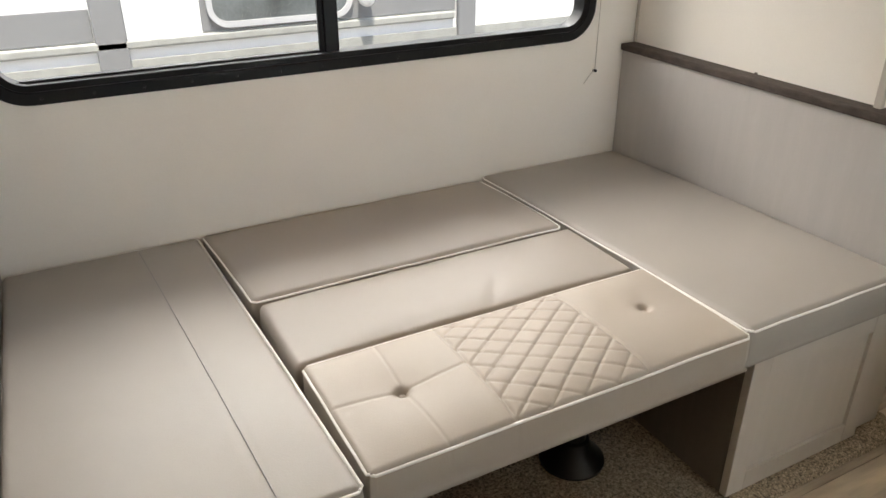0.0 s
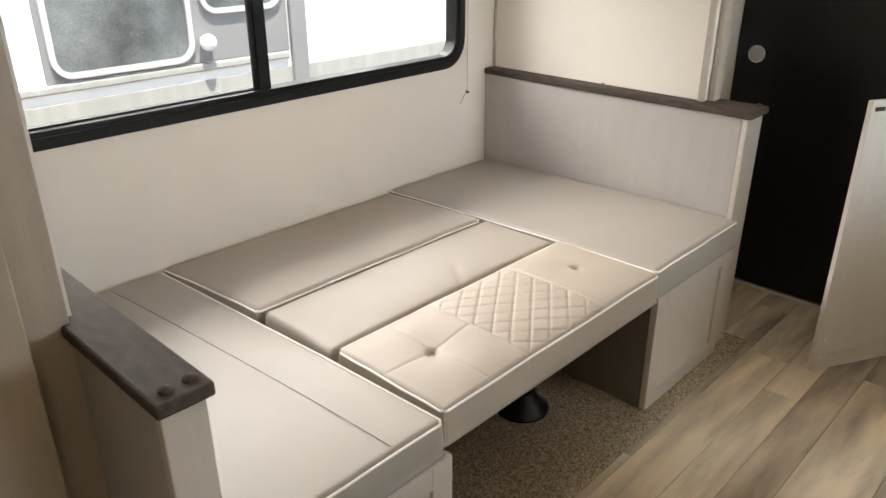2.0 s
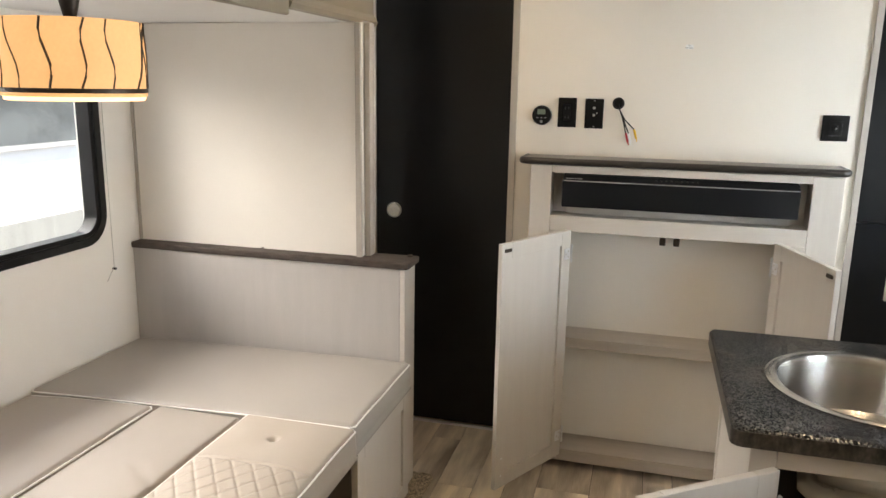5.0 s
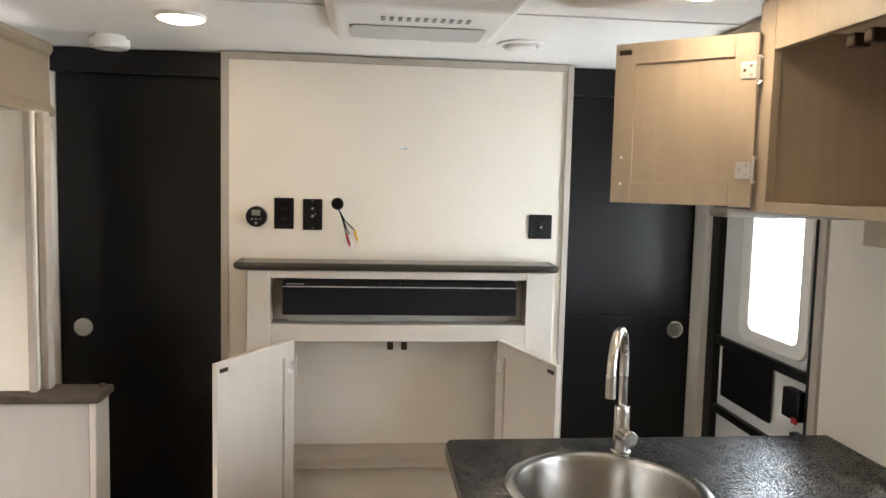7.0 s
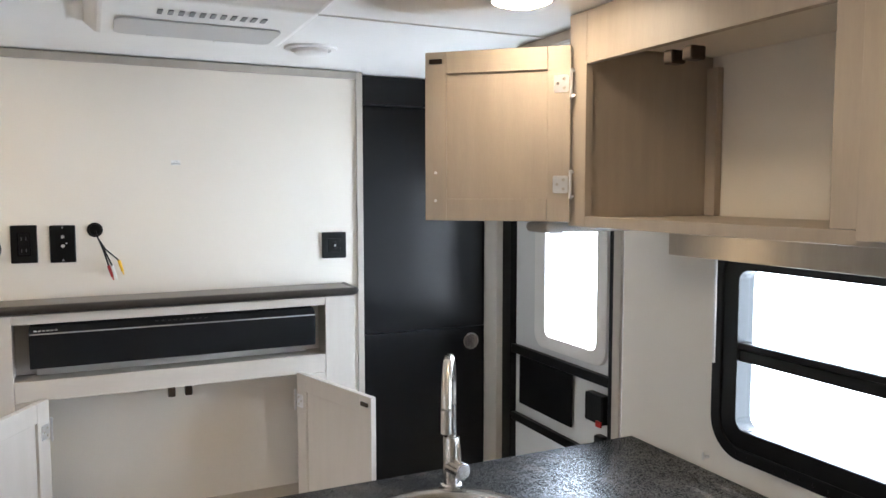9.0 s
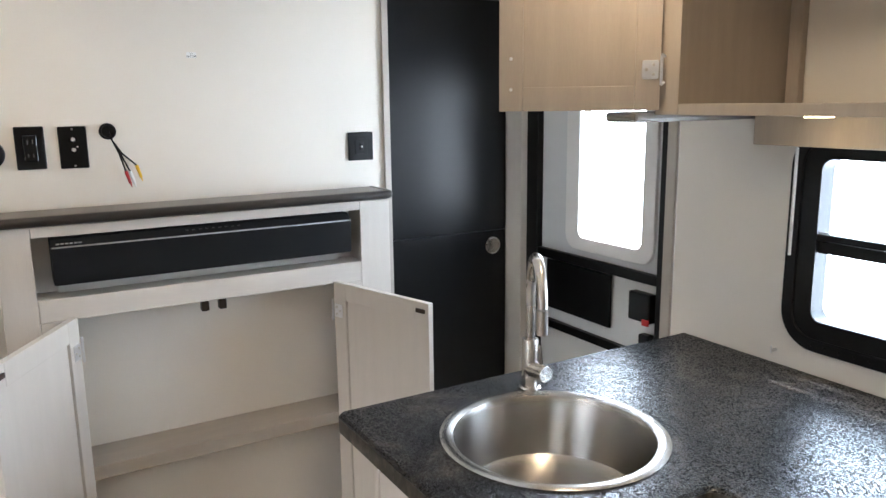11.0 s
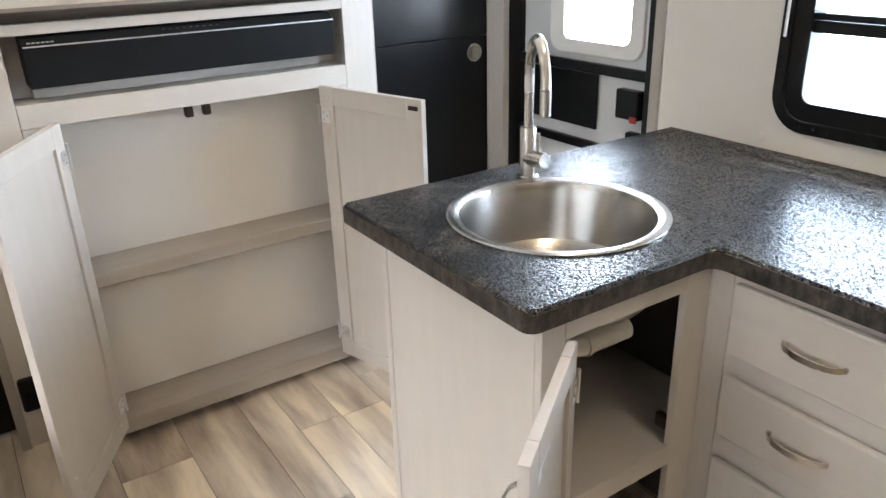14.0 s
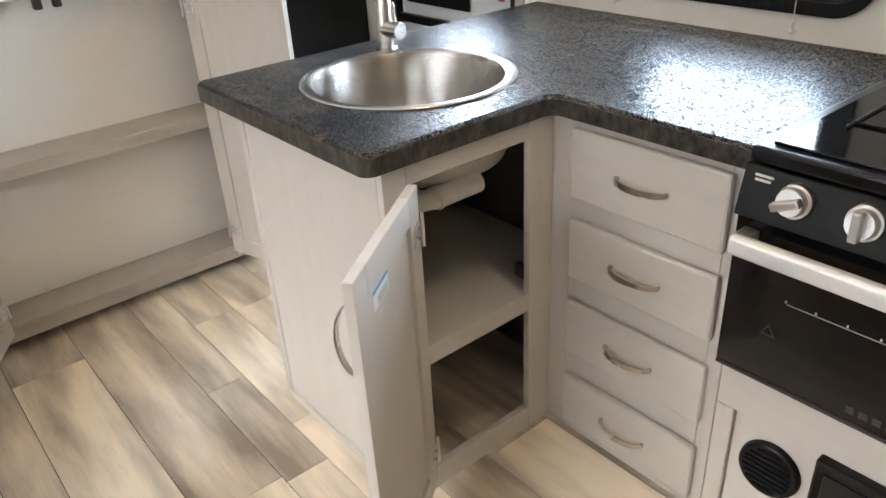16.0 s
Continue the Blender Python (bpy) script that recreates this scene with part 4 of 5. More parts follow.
o = plate("power_outlet", 0.554, 1.432, 0.071, 0.114, "black double power outlet on the media wall", "outlet")
bpart("socket_body", (XT - 0.013, XT - 0.0085, 0.537, 0.571, 1.397, 1.467), GLOSSBLACK, o, "", 0.002)
for z in (1.413, 1.449):
    for dy in (-0.006, 0.006):
        bpart("slot", (XT - 0.0138, XT - 0.0131, 0.554 + dy - 0.0012, 0.554 + dy + 0.0012, z - 0.005, z + 0.005), FAINT, o)
o = plate("antenna_plate", 0.450, 1.430, 0.071, 0.114, "black antenna plate with two metal connectors", "wall plate")
for z in (1.452, 1.424):
    bm = bmesh.new()
    cyl(bm, (XT - 0.017, 0.450, z), (XT - 0.0085, 0.450, z), 0.0055, None, 6)
    cyl(bm, (XT - 0.024, 0.450, z), (XT - 0.017, 0.450, z), 0.004, None, 12)
    part("connector", bm, ALU, o, "metal coax connector")
bpart("led", (XT - 0.010, XT - 0.0085, 0.438, 0.442, 1.43, 1.434), PAPER, o)
for z in (1.38, 1.48):
    screw(o, (XT - 0.0085, 0.45, z), (-1, 0, 0), 0.003, GREYINK)
o = plate("light_switch", -0.406, 1.40, 0.089, 0.092, "black square light switch on the media wall", "switch")
bpart("inner_plate", (XT - 0.011, XT - 0.0085, -0.428, -0.384, 1.376, 1.424), BLACK, o, "", 0.002)
bpart("toggle", (XT - 0.017, XT - 0.0115, -0.413, -0.399, 1.388, 1.412), BLACK, o, "", 0.003)
bpart("led", (XT - 0.018, XT - 0.0172, -0.408, -0.404, 1.396, 1.402), PAPER, o)
o = thing("cable_outlet", (XT - 0.004, 0.36, 1.471), "round black cable grommet with hanging audio video leads", "cable")
bm = bmesh.new()
lathe(bm, 0, 0, [(0.0, -0.002), (0.016, -0.002), (0.018, -0.006), (0.022, -0.005), (0.023, 0.0)], 28)
bmesh.ops.transform(bm, matrix=Matrix.Translation((XT - 0.0005, 0.36, 1.471)) @ pose(0, 0, 0, 0, 90, 0), verts=bm.verts[:])
part("grommet", bm, BLACK, o, "", 0, True)
ends = [((0.285, 1.34), YELLOW, "yellow plug"), ((0.315, 1.325), RED, "red plug"), ((0.305, 1.325), PAPER, "white plug")]
for i, ((ye, ze), cm, lb) in enumerate(ends):
    bm = bmesh.new()
    tube(bm, [(XT - 0.006, 0.358, 1.468), (XT - 0.022, 0.352, 1.445), (XT - 0.026 - 0.003 * i, 0.335 + 0.25 * (ye - 0.30), 1.41), (XT - 0.022 - 0.004 * i, ye + 0.01, ze + 0.035)], 0.0024, 8)
    ld = part("lead", bm, BLACK, o, "black lead", 0, True)
    bm = bmesh.new()
    cyl(bm, (XT - 0.022 - 0.004 * i, ye + 0.01, ze + 0.035), (XT - 0.021 - 0.004 * i, ye, ze), 0.005, 0.0042, 12)
    cyl(bm, (XT - 0.021 - 0.004 * i, ye, ze), (XT - 0.021 - 0.004 * i, ye - 0.003, ze - 0.01), 0.002, 0.002, 8)
    part("plug", bm, cm, ld, lb, 0, True)
bm = bmesh.new()
box(bm, XT - 0.0016, XT - 0.0004, 0.103, 0.131, 1.674, 1.69)
lb = tagged(part("tv_label", bm, PAPER), "tiny white label on the media wall", "label")
for z, s in ((1.6855, "TV"), (1.6785, "BACKER")):
    lettering("letters", s, 0.0075, Matrix.Translation((XT - 0.002, 0.117, z)) @ pose(0, 0, 0, 90, 0, -90), FAINT, lb)

o = thing("wall_box", (XT - 0.02, 0.718, 0.19), "small black plastic socket box low on the media wall", "wall box")
bpart("cover", (XT - 0.032, XT - 0.0005, 0.690, 0.746, 0.135, 0.240), BLACK, o, "", 0.008)
bpart("flap", (XT - 0.036, XT - 0.0325, 0.697, 0.739, 0.145, 0.205), CLOTHBLACK, o, "", 0.002)

# ---- ceiling fittings ----


def ceiling_lamp(x, y):
    o = thing("ceiling_light", (x, y, ZC - 0.03), "round flush ceiling light, lit warm white, from a set including two unseen fill lamps", "ceiling light", "ceiling lights")
    bm = bmesh.new()
    lathe(bm, x, y, [(0.069, ZC - 0.0005), (0.069, ZC - 0.010), (0.065, ZC - 0.012), (0.062, ZC - 0.0005)], 40)
    part("rim", bm, WHITEP, o, "", 0, True)
    bm = bmesh.new()
    lathe(bm, x, y, [(0.0625, ZC - 0.008), (0.058, ZC - 0.014), (0.04, ZC - 0.020), (0.0, ZC - 0.023)], 40)
    part("lens", bm, LAMPON, o, "glowing lens", 0, True)


ceiling_lamp(1.835, 0.785)
ceiling_lamp(1.27, -0.495)
# next two are unseen fill lamps, added to brighten the galley and media cabinet
ceiling_lamp(0.35, -0.30)
ceiling_lamp(-0.75, 0.25)
v = thing("ceiling_vent", (1.70, 0.12, ZC - 0.04), "white rectangular ceiling air unit grille with a grey filter", "vent")
bm = bmesh.new()
vs = box(bm, 1.445, 1.935, -0.135, 0.375, ZC - 0.034, ZC - 0.0006)
for q in vs:
    if q.co.z < ZC - 0.02:
        q.co.x += 0.032 if q.co.x < 1.7 else -0.035
        q.co.y += 0.032 if q.co.y < 0.12 else -0.032
part("housing", bm, WHITEP, v, "", 0.01)
bm = bmesh.new()
slab(bm, rounded(1.672, 1.85, -0.066, 0.306, 0.025), lambda a, b, w: (a, b, w), ZC - 0.0385, ZC - 0.0345)
part("filter", bm, GREYP, v, "grey filter")
for i in range(11):
    y = -0.008 + i * 0.0222
    bpart("louvre", (1.565, 1.605, y, y + 0.011, ZC - 0.0375, ZC - 0.0345), GREYINK, v, "", 0.001)
for y in (0.03, 0.19):
    bpart("clip", (1.846, 1.866, y, y + 0.04, ZC - 0.040, ZC - 0.0345), WHITEP, v)
for x, y in ((2.04, -0.235), (1.21, 0.445)):
    o = thing("ceiling_register", (x, y, ZC - 0.02), "round white ceiling air register", "vent", "ceiling registers")
    bm = bmesh.new()
    lathe(bm, x, y, [(0.078, ZC - 0.0005), (0.076, ZC - 0.006), (0.06, ZC - 0.008), (0.055, ZC - 0.004)], 40)
    part("ring", bm, WHITEP, o, "", 0, True)
    bm = bmesh.new()
    lathe(bm, x, y, [(0.050, ZC - 0.004), (0.05, ZC - 0.016), (0.045, ZC - 0.02), (0.0, ZC - 0.021)], 40)
    part("disc", bm, WHITEP, o, "", 0, True)
o = thing("smoke_alarm", (2.21, 1.10, ZC - 0.04), "round white smoke alarm on the ceiling", "smoke alarm")
bm = bmesh.new()
lathe(bm, 2.21, 1.10, [(0.05, ZC - 0.0005), (0.05, ZC - 0.012), (0.062, ZC - 0.013), (0.062, ZC - 0.034), (0.055, ZC - 0.042), (0.0, ZC - 0.044)], 40)
part("body", bm, WHITEP, o, "", 0, True)

# ---- galley ----
# overhead cabinet
uc = thing("overhead_cabinet", (0.9, -0.9, 1.505), "tan wood overhead cabinet with one door open and empty shelf", "cabinet")
UF = -0.69
bpart("side_panel", (1.352, 1.37, YR + 0.002, UF - 0.021, 1.507, ZC - 0.003), TAN, uc)
bpart("side_panel", (1.306, 1.32, YR + 0.013, UF - 0.021, 1.527, 1.93), TAN, uc, "inner side")
bpart("face_stile", (1.302, 1.37, UF - 0.02, UF, 1.505, ZC - 0.003), TAN, uc, "", 0.0015)
bpart("face_stile", (0.58, 0.651, UF - 0.02, UF, 1.531, 1.885), TAN, uc, "", 0.0015)
bpart("face_rail", (-0.2, 1.301, UF - 0.02, UF, 1.886, ZC - 0.003), TAN, uc, "", 0.0015)
bpart("face_rail", (-0.2, 1.301, UF - 0.02, UF, 1.505, 1.53), TAN, uc, "", 0.0015)
bpart("cabinet_floor", (-0.2, 1.351, YR + 0.013, UF - 0.021, 1.507, 1.526), TAN, uc)
bpart("cabinet_back", (-0.2, 1.351, YR + 0.002, YR + 0.012, 1.507, ZC - 0.003), TVWALL, uc, "pale back panel")
bpart("cabinet_top", (-0.2, 1.305, YR + 0.013, UF - 0.021, 1.93, 1.945), TVWALL, uc)
bpart("back_stile", (1.27, 1.305, YR + 0.013, YR + 0.035, 1.527, 1.90), TAN, uc)
bpart("side_panel", (-0.2, -0.18, YR + 0.002, UF - 0.021, 1.527, 1.929), TAN, uc)
shaker_door("closed_door", uc, Matrix.Translation((-0.13, UF + 0.02, 1.515)) @ Matrix.Diagonal((1, -1, 1, 1)), 0.72, 0.40, 0.018, TAN, TAN)
bm = bmesh.new()
slab(bm, [(1.3705, -1.08)] + [(1.455 + 0.035 * math.cos(radians(a)), -1.045 + 0.035 * math.sin(radians(a))) for a in range(-90, 1, 15)] + [(1.455 + 0.035 * math.cos(radians(a)), -0.665 + 0.035 * math.sin(radians(a))) for a in range(0, 91, 15)] + [(1.3705, -0.63)], lambda u, v, w: (u, v, w), 1.488, 1.512)
part("end_tray", bm, TAUPE, uc, "taupe rounded end tray", 0.009)
for x in (1.04, 0.985):
    bpart("catch", (x, x + 0.028, UF - 0.06, UF - 0.022, 1.85, 1.878), BRONZE, uc, "dark roller catch", 0.004)
cab_door(uc, (1.358, -0.688), (1.600, -0.416), 1.516, 1.936, TAN, 1, "open framed door")
sc = structure("trim_upper", (1.372, 1.76, -0.80, -0.775, 1.985, ZC - 0.002), TAN, "tan scribe strip at the ceiling", "trim")
vl = bpart("window_valance", (0.0, 1.29, YR + 0.014, -0.958, 1.431, 1.452), TAN, None, "", 0.003)
tagged(vl, "tan wood valance under the overhead cabinet", "valance")
bpart("fascia", (0.0, 1.29, -0.957, -0.938, 1.431, 1.506), TAN, vl, "", 0.002)
o = thing("under_cabinet_light", (1.10, -0.86, 1.50), "small round under-cabinet light, lit", "light")
bm = bmesh.new()
lathe(bm, 1.06, -0.84, [(0.0, 1.499), (0.028, 1.4995), (0.03, 1.506)], 24)
part("lens", bm, glow("puck_lens", (1.0, 0.8, 0.5), 8.0), o)

# L-shaped worktop with rounded corners
CX0, CX1, CY1, ZT = 0.937, 1.610, 0.027, 0.85


YB = YR + 0.003
outline = [(0.498, YB), (CX1, YB)] + corner_arc(CX1 - 0.02, CY1 - 0.02, 0.02, 0, 90) + corner_arc(CX0 + 0.024, CY1 - 0.024, 0.024, 90, 180) + [(CX0, -0.40)] + corner_arc(CX0 - 0.03, -0.402, 0.03, 0, -90)[1:] + [(0.498, -0.432)]
SCX, SCY, SR = 1.258, -0.318, 0.215
wt = bmesh.new()
hole = [(SCX + SR * math.cos(2 * math.pi * k / 64), SCY + SR * math.sin(2 * math.pi * k / 64)) for k in range(64)]


def worktop(bm, ins, zt, zb):
    def loop(pts, z):
        vs = [bm.verts.new((x, y, z)) for x, y in pts]
        return vs, [bm.edges.new((vs[k], vs[(k + 1) % len(vs)])) for k in range(len(vs))]
    o1, e1 = loop(ins, zt)
    h1, f1 = loop(hole, zt)
    bmesh.ops.triangle_fill(bm, edges=e1 + f1, use_beauty=True)
    o2, _ = loop(outline, zt - 0.006)
    o3, e3 = loop(outline, zb)
    h2, f2 = loop(hole, zb)
    for s, e in ((o1, o2), (o2, o3), (h2, h1)):
        for k in range(len(s)):
            bm.faces.new((s[k], s[(k + 1) % len(s)], e[(k + 1) % len(s)], e[k]))
    bmesh.ops.triangle_fill(bm, edges=e3 + f2, use_beauty=True)
    bmesh.ops.recalc_face_normals(bm, faces=bm.faces[:])


def inset(pts, d):
    out = []
    n = len(pts)
    for k in range(n):
        (ax, ay), (bx, by), (cx, cy) = pts[k - 1], pts[k], pts[(k + 1) % n]
        nx, ny = -(cy - ay), cx - ax
        q = math.hypot(nx, ny) or 1
        out.append((bx + d * nx / q, by + d * ny / q))
    return out


worktop(wt, inset(outline, 0.006), ZT, ZT - 0.042)
w = thing("worktop", (1.1, -0.6, ZT - 0.042), "dark mottled stone-look laminate worktop around the corner sink", "worktop")
part("top", wt, COUNTER, w, "pebbled glossy dark top", 0, True)
bm = bmesh.new()
ring_frame(bm, inset(outline, -0.0014), inset(outline, 0.0008), lambda u, v, q: (u, v, q), ZT - 0.0425, ZT - 0.0075)
part("edge_band", bm, EDGEBAND, w, "marbled brown-black edge", 0.0004)

# sink
sk = thing("kitchen_sink", (SCX, SCY, 0.69), "round brushed stainless steel sink set in the worktop", "sink")
bm = bmesh.new()
lathe(bm, SCX, SCY, [(0.240, ZT + 0.0005), (0.240, ZT + 0.003), (0.234, ZT + 0.0055), (0.222, ZT + 0.005), (0.212, ZT + 0.001), (0.207, ZT - 0.012), (0.205, ZT - 0.10), (0.195, ZT - 0.140), (0.17, ZT - 0.158), (0.10, ZT - 0.164), (0.045, ZT - 0.166)], 96)
part("bowl", bm, STEEL, sk, "", 0, True)
bm = bmesh.new()
lathe(bm, SCX, SCY, [(0.045, ZT - 0.166), (0.043, ZT - 0.163), (0.038, ZT - 0.170), (0.0, ZT - 0.174)], 32)
part("drain", bm, NICKEL, sk, "round drain", 0, True)
bm = bmesh.new()
lathe(bm, SCX, SCY, [(0.226, ZT - 0.046), (0.226, ZT - 0.14), (0.21, ZT - 0.175), (0.17, ZT - 0.195), (0.06, ZT - 0.203), (0.0, ZT - 0.203)], 48)
part("underside", bm, CREAMP, sk, "cream coated underside", 0, True)
bm = bmesh.new()
tube(bm, [(SCX, SCY, ZT - 0.20), (SCX, SCY, ZT - 0.235)], 0.026, 16)
tube(bm, [(SCX, SCY, ZT - 0.235), (1.20, -0.25, ZT - 0.228), (1.12, -0.17, ZT - 0.205)], 0.02, 16)
tube(bm, [(1.11, -0.165, ZT - 0.17), (1.08, -0.160, ZT - 0.183), (1.055, -0.178, ZT - 0.19), (1.05, -0.21, ZT - 0.191)], 0.0225, 16)
tube(bm, [(1.05, -0.207, ZT - 0.191), (1.05, -0.216, ZT - 0.191)], 0.026, 18)
tube(bm, [(1.05, -0.216, ZT - 0.191), (1.05, -0.325, ZT - 0.191)], 0.0235, 18)
part("drain_pipe", bm, CREAMP, sk, "cream plastic drain pipe", 0, True)

# faucet
fx, fy = 1.492, -0.432
fc = thing("faucet", (fx, fy, ZT), "brushed nickel gooseneck faucet with a side knob", "faucet")
bm = bmesh.new()
lathe(bm, fx, fy, [(0.0, ZT + 0.0008), (0.026, ZT + 0.0008), (0.027, ZT + 0.005), (0.0205, ZT + 0.008), (0.0205, ZT + 0.125), (0.019, ZT + 0.128), (0.0, ZT + 0.128)], 32)
part("body", bm, NICKEL, fc, "", 0, True)
dx, dy = -0.187, 0.105
dl = math.hypot(dx, dy)
ux, uy = dx / dl, dy / dl
R = dl / 2 * 0.86
pts = [(fx, fy, ZT + 0.128), (fx, fy, ZT + 0.20), (fx, fy, ZT + 0.252)]
for k in range(0, 19):
    a = radians(180 - 10 * k)
    pts.append((fx + ux * (R + R * math.cos(a)), fy + uy * (R + R * math.cos(a)), ZT + 0.252 + R * math.sin(a)))
pts += [(fx + ux * 2 * R, fy + uy * 2 * R, ZT + 0.249)]
bm = bmesh.new()
tube(bm, pts, 0.0118, 16)
part("spout", bm, NICKEL, fc, "", 0, True)
bm = bmesh.new()
tube(bm, [(fx + ux * 2 * R, fy + uy * 2 * R, ZT + 0.250), (fx + ux * 2 * R, fy + uy * 2 * R, ZT + 0.195)], 0.0126, 16)
part("nozzle", bm, NICKEL, fc, "", 0, True)
bm = bmesh.new()
kx, ky = -0.99, -0.12
cyl(bm, (fx, fy, ZT + 0.052), (fx + kx * 0.055, fy + ky * 0.055, ZT + 0.052), 0.021, 0.021, 28)
kn = part("knob", bm, NICKEL, fc, "round side knob", 0.002, True)
bm = bmesh.new()
cyl(bm, (fx + kx * 0.038, fy + ky * 0.038, ZT + 0.07), (fx + kx * 0.032, fy + ky * 0.032, ZT + 0.118), 0.0045, 0.0045, 12)
part("lever", bm, NICKEL, kn, "", 0, True)

# sink cabinet in the peninsula
FX = 0.952
cb = thing("sink_cabinet", (1.22, -0.5, 0.0), "greige peninsula sink cabinet with its door open", "cabinet")
ZK = ZT - 0.043
bpart("end_panel", (FX + 0.019, 1.475, -0.032, -0.014, 0.0, ZK), GREIGE, cb)
bpart("corner_post", (1.475, 1.497, -0.036, -0.010, 0.0, ZK), GREIGE, cb, "", 0.003)
bpart("base_moulding", (FX + 0.02, 1.474, -0.0135, -0.005, 0.0, 0.022), GREIGE, cb, "", 0.003)
bpart("back_panel", (1.478, 1.495, YR + 0.004, -0.037, 0.0, ZK), GREIGE, cb)
bpart("face_stile", (FX, FX + 0.018, -0.066, -0.014, 0.0, ZK), GREIGE, cb, "", 0.0015)
bpart("face_stile", (FX, FX + 0.018, -0.4555, -0.384, 0.0, ZK), GREIGE, cb, "", 0.0015)
bpart("face_rail", (FX, FX + 0.018, -0.383, -0.067, 0.762, ZK), GREIGE_H, cb, "", 0.0015)
bpart("face_rail", (FX, FX + 0.018, -0.383, -0.067, 0.0, 0.062), GREIGE_H, cb, "", 0.0015)
bpart("shelf", (FX + 0.003, 1.474, -0.60, -0.067, 0.345, 0.392), GREIGE_H, cb)
# dark wall and back sheets stand in for the deep shade under the sink
bpart("inner_wall_shaded", (FX + 0.02, 1.474, -0.63, -0.615, 0.0, 0.70), DARKIN, cb)
bpart("inner_back_shade", (1.4745, 1.4775, -0.614, -0.034, 0.393, ZK - 0.01), DARKIN, cb)
bpart("inner_back_shade", (1.4745, 1.4775, -0.614, -0.034, 0.0, 0.343), DARKIN, cb)
bpart("catch", (FX + 0.02, FX + 0.05, -0.402, -0.385, 0.42, 0.455), BRONZE, cb, "dark roller catch", 0.004)
hx, hy, ex_, ey_ = 0.940, -0.060, 0.738, 0.214
sd = cab_door(cb, (hx, hy), (ex_, ey_), 0.055, 0.772, GREIGE, 1, "open framed door", False)
dm = turned((hx, hy), (ex_, ey_))
dw = math.hypot(ex_ - hx, ey_ - hy)


def bow_handle(parent, m, length, label="brushed nickel bow pull"):
    """A flat bowed pull in local x, standing towards local -y."""
    bm = bmesh.new()
    n = 14
    prev = None
    for k in range(n + 1):
        f = k / n * 2 - 1
        x, y = f * length / 2, -0.004 - 0.026 * (1 - f * f) ** 0.6
        wd = 0.0055 + 0.0015 * (1 - f * f)
        cur = [bm.verts.new(m @ Vector((x, y + sy, sz))) for sy, sz in ((-0.0022, -wd), (-0.0022, wd), (0.0022, wd), (0.0022, -wd))]
        if prev:
            for q in range(4):
                bm.faces.new((prev[q], prev[(q + 1) % 4], cur[(q + 1) % 4], cur[q]))
        else:
            bm.faces.new(cur)
        prev = cur
    bm.faces.new(prev[::-1])
    for s in (-1, 1):
        cyl(bm, m @ Vector((s * (length / 2 - 0.004), 0.0, 0)), m @ Vector((s * (length / 2 - 0.004), -0.007, 0)), 0.005, None, 10)
    bmesh.ops.recalc_face_normals(bm, faces=bm.faces[:])
    return part("handle", bm, NICKEL, parent, label, 0.0008, True)


bow_handle(sd, dm @ Matrix.Translation((dw - 0.025, 0, 0.655)) @ pose(0, 0, 0, 0, 90, 0), 0.13)
bm = bmesh.new()
box(bm, dw - 0.165, dw - 0.09, 0.0099, 0.0103, 0.664, 0.693, dm)
st = part("sticker", bm, PAPER, sd, "small white sticker with a blue heading")
bm = bmesh.new()
box(bm, dw - 0.165, dw - 0.09, 0.0099, 0.0103, 0.6932, 0.699, dm)
part("heading", bm, BLUE, st, "blue printed heading")
for k in range(3):
    bm = bmesh.new()
    box(bm, dw - 0.16, dw - 0.11, 0.0104, 0.0106, 0.668 + 0.006 * k, 0.670 + 0.006 * k, dm)
    part("print_line", bm, GREYINK, st)
bm = bmesh.new()
box(bm, dw - 0.05, dw - 0.03, 0.019, 0.03, 0.26, 0.30, dm)
part("strike", bm, BRONZE, sd, "dark catch strike", 0.003)

# drawer cabinet
dc = thing("drawer_cabinet", (0.72, -0.75, 0.0), "greige cabinet with four drawers and nickel bow pulls", "cabinet")
DY = -0.456
bpart("face_stile", (0.902, 0.9705, DY - 0.018, DY - 0.0003, 0.0, ZK), GREIGE, dc, "", 0.0015)
bpart("face_stile", (0.513, 0.545, DY - 0.018, DY, 0.0, ZK), GREIGE, dc, "", 0.0015)
bpart("face_board", (0.546, 0.901, DY - 0.018, DY - 0.001, 0.0, ZK), GREIGE_H, dc, "", 0.0)
bpart("side_panel", (0.513, 0.53, YR + 0.004, DY - 0.019, 0.0, ZK), GREIGE, dc)
for z0, z1 in ((0.634, 0.788), (0.443, 0.585), (0.242, 0.383), (0.034, 0.176)):
    bm = bmesh.new()
    vs = box(bm, 0.536, 0.890, DY + 0.001, DY + 0.019, z0, z1)
    dr = part("drawer", bm, GREIGE_H, dc, "", 0.006)
    bow_handle(dr, Matrix.Translation((0.713, DY + 0.019, z0 + (z1 - z0) * 0.52)) @ pose(0, 0, 0, 0, 0, 180), 0.122)

# range
SY = -0.418
rg = thing("range_oven", (0.24, -0.75, 0.33), "black gas range with a glass lid, steel knobs and oven door", "oven")
bpart("oven_body", (-0.02, 0.508, YR + 0.02, SY - 0.022, 0.42, 0.835), BLACK, rg)
bpart("top_rim", (-0.022, 0.4965, YR + 0.02, SY + 0.012, 0.836, 0.862), BLACK, rg, "black top rim", 0.006)
bpart("glass_lid", (0.005, 0.472, YR + 0.04, SY - 0.01, 0.8625, 0.868), GLOSSBLACK, rg, "tinted glass lid", 0.002)
bm = bmesh.new()
vs = box(bm, -0.02, 0.506, SY - 0.021, SY, 0.742, 0.828)
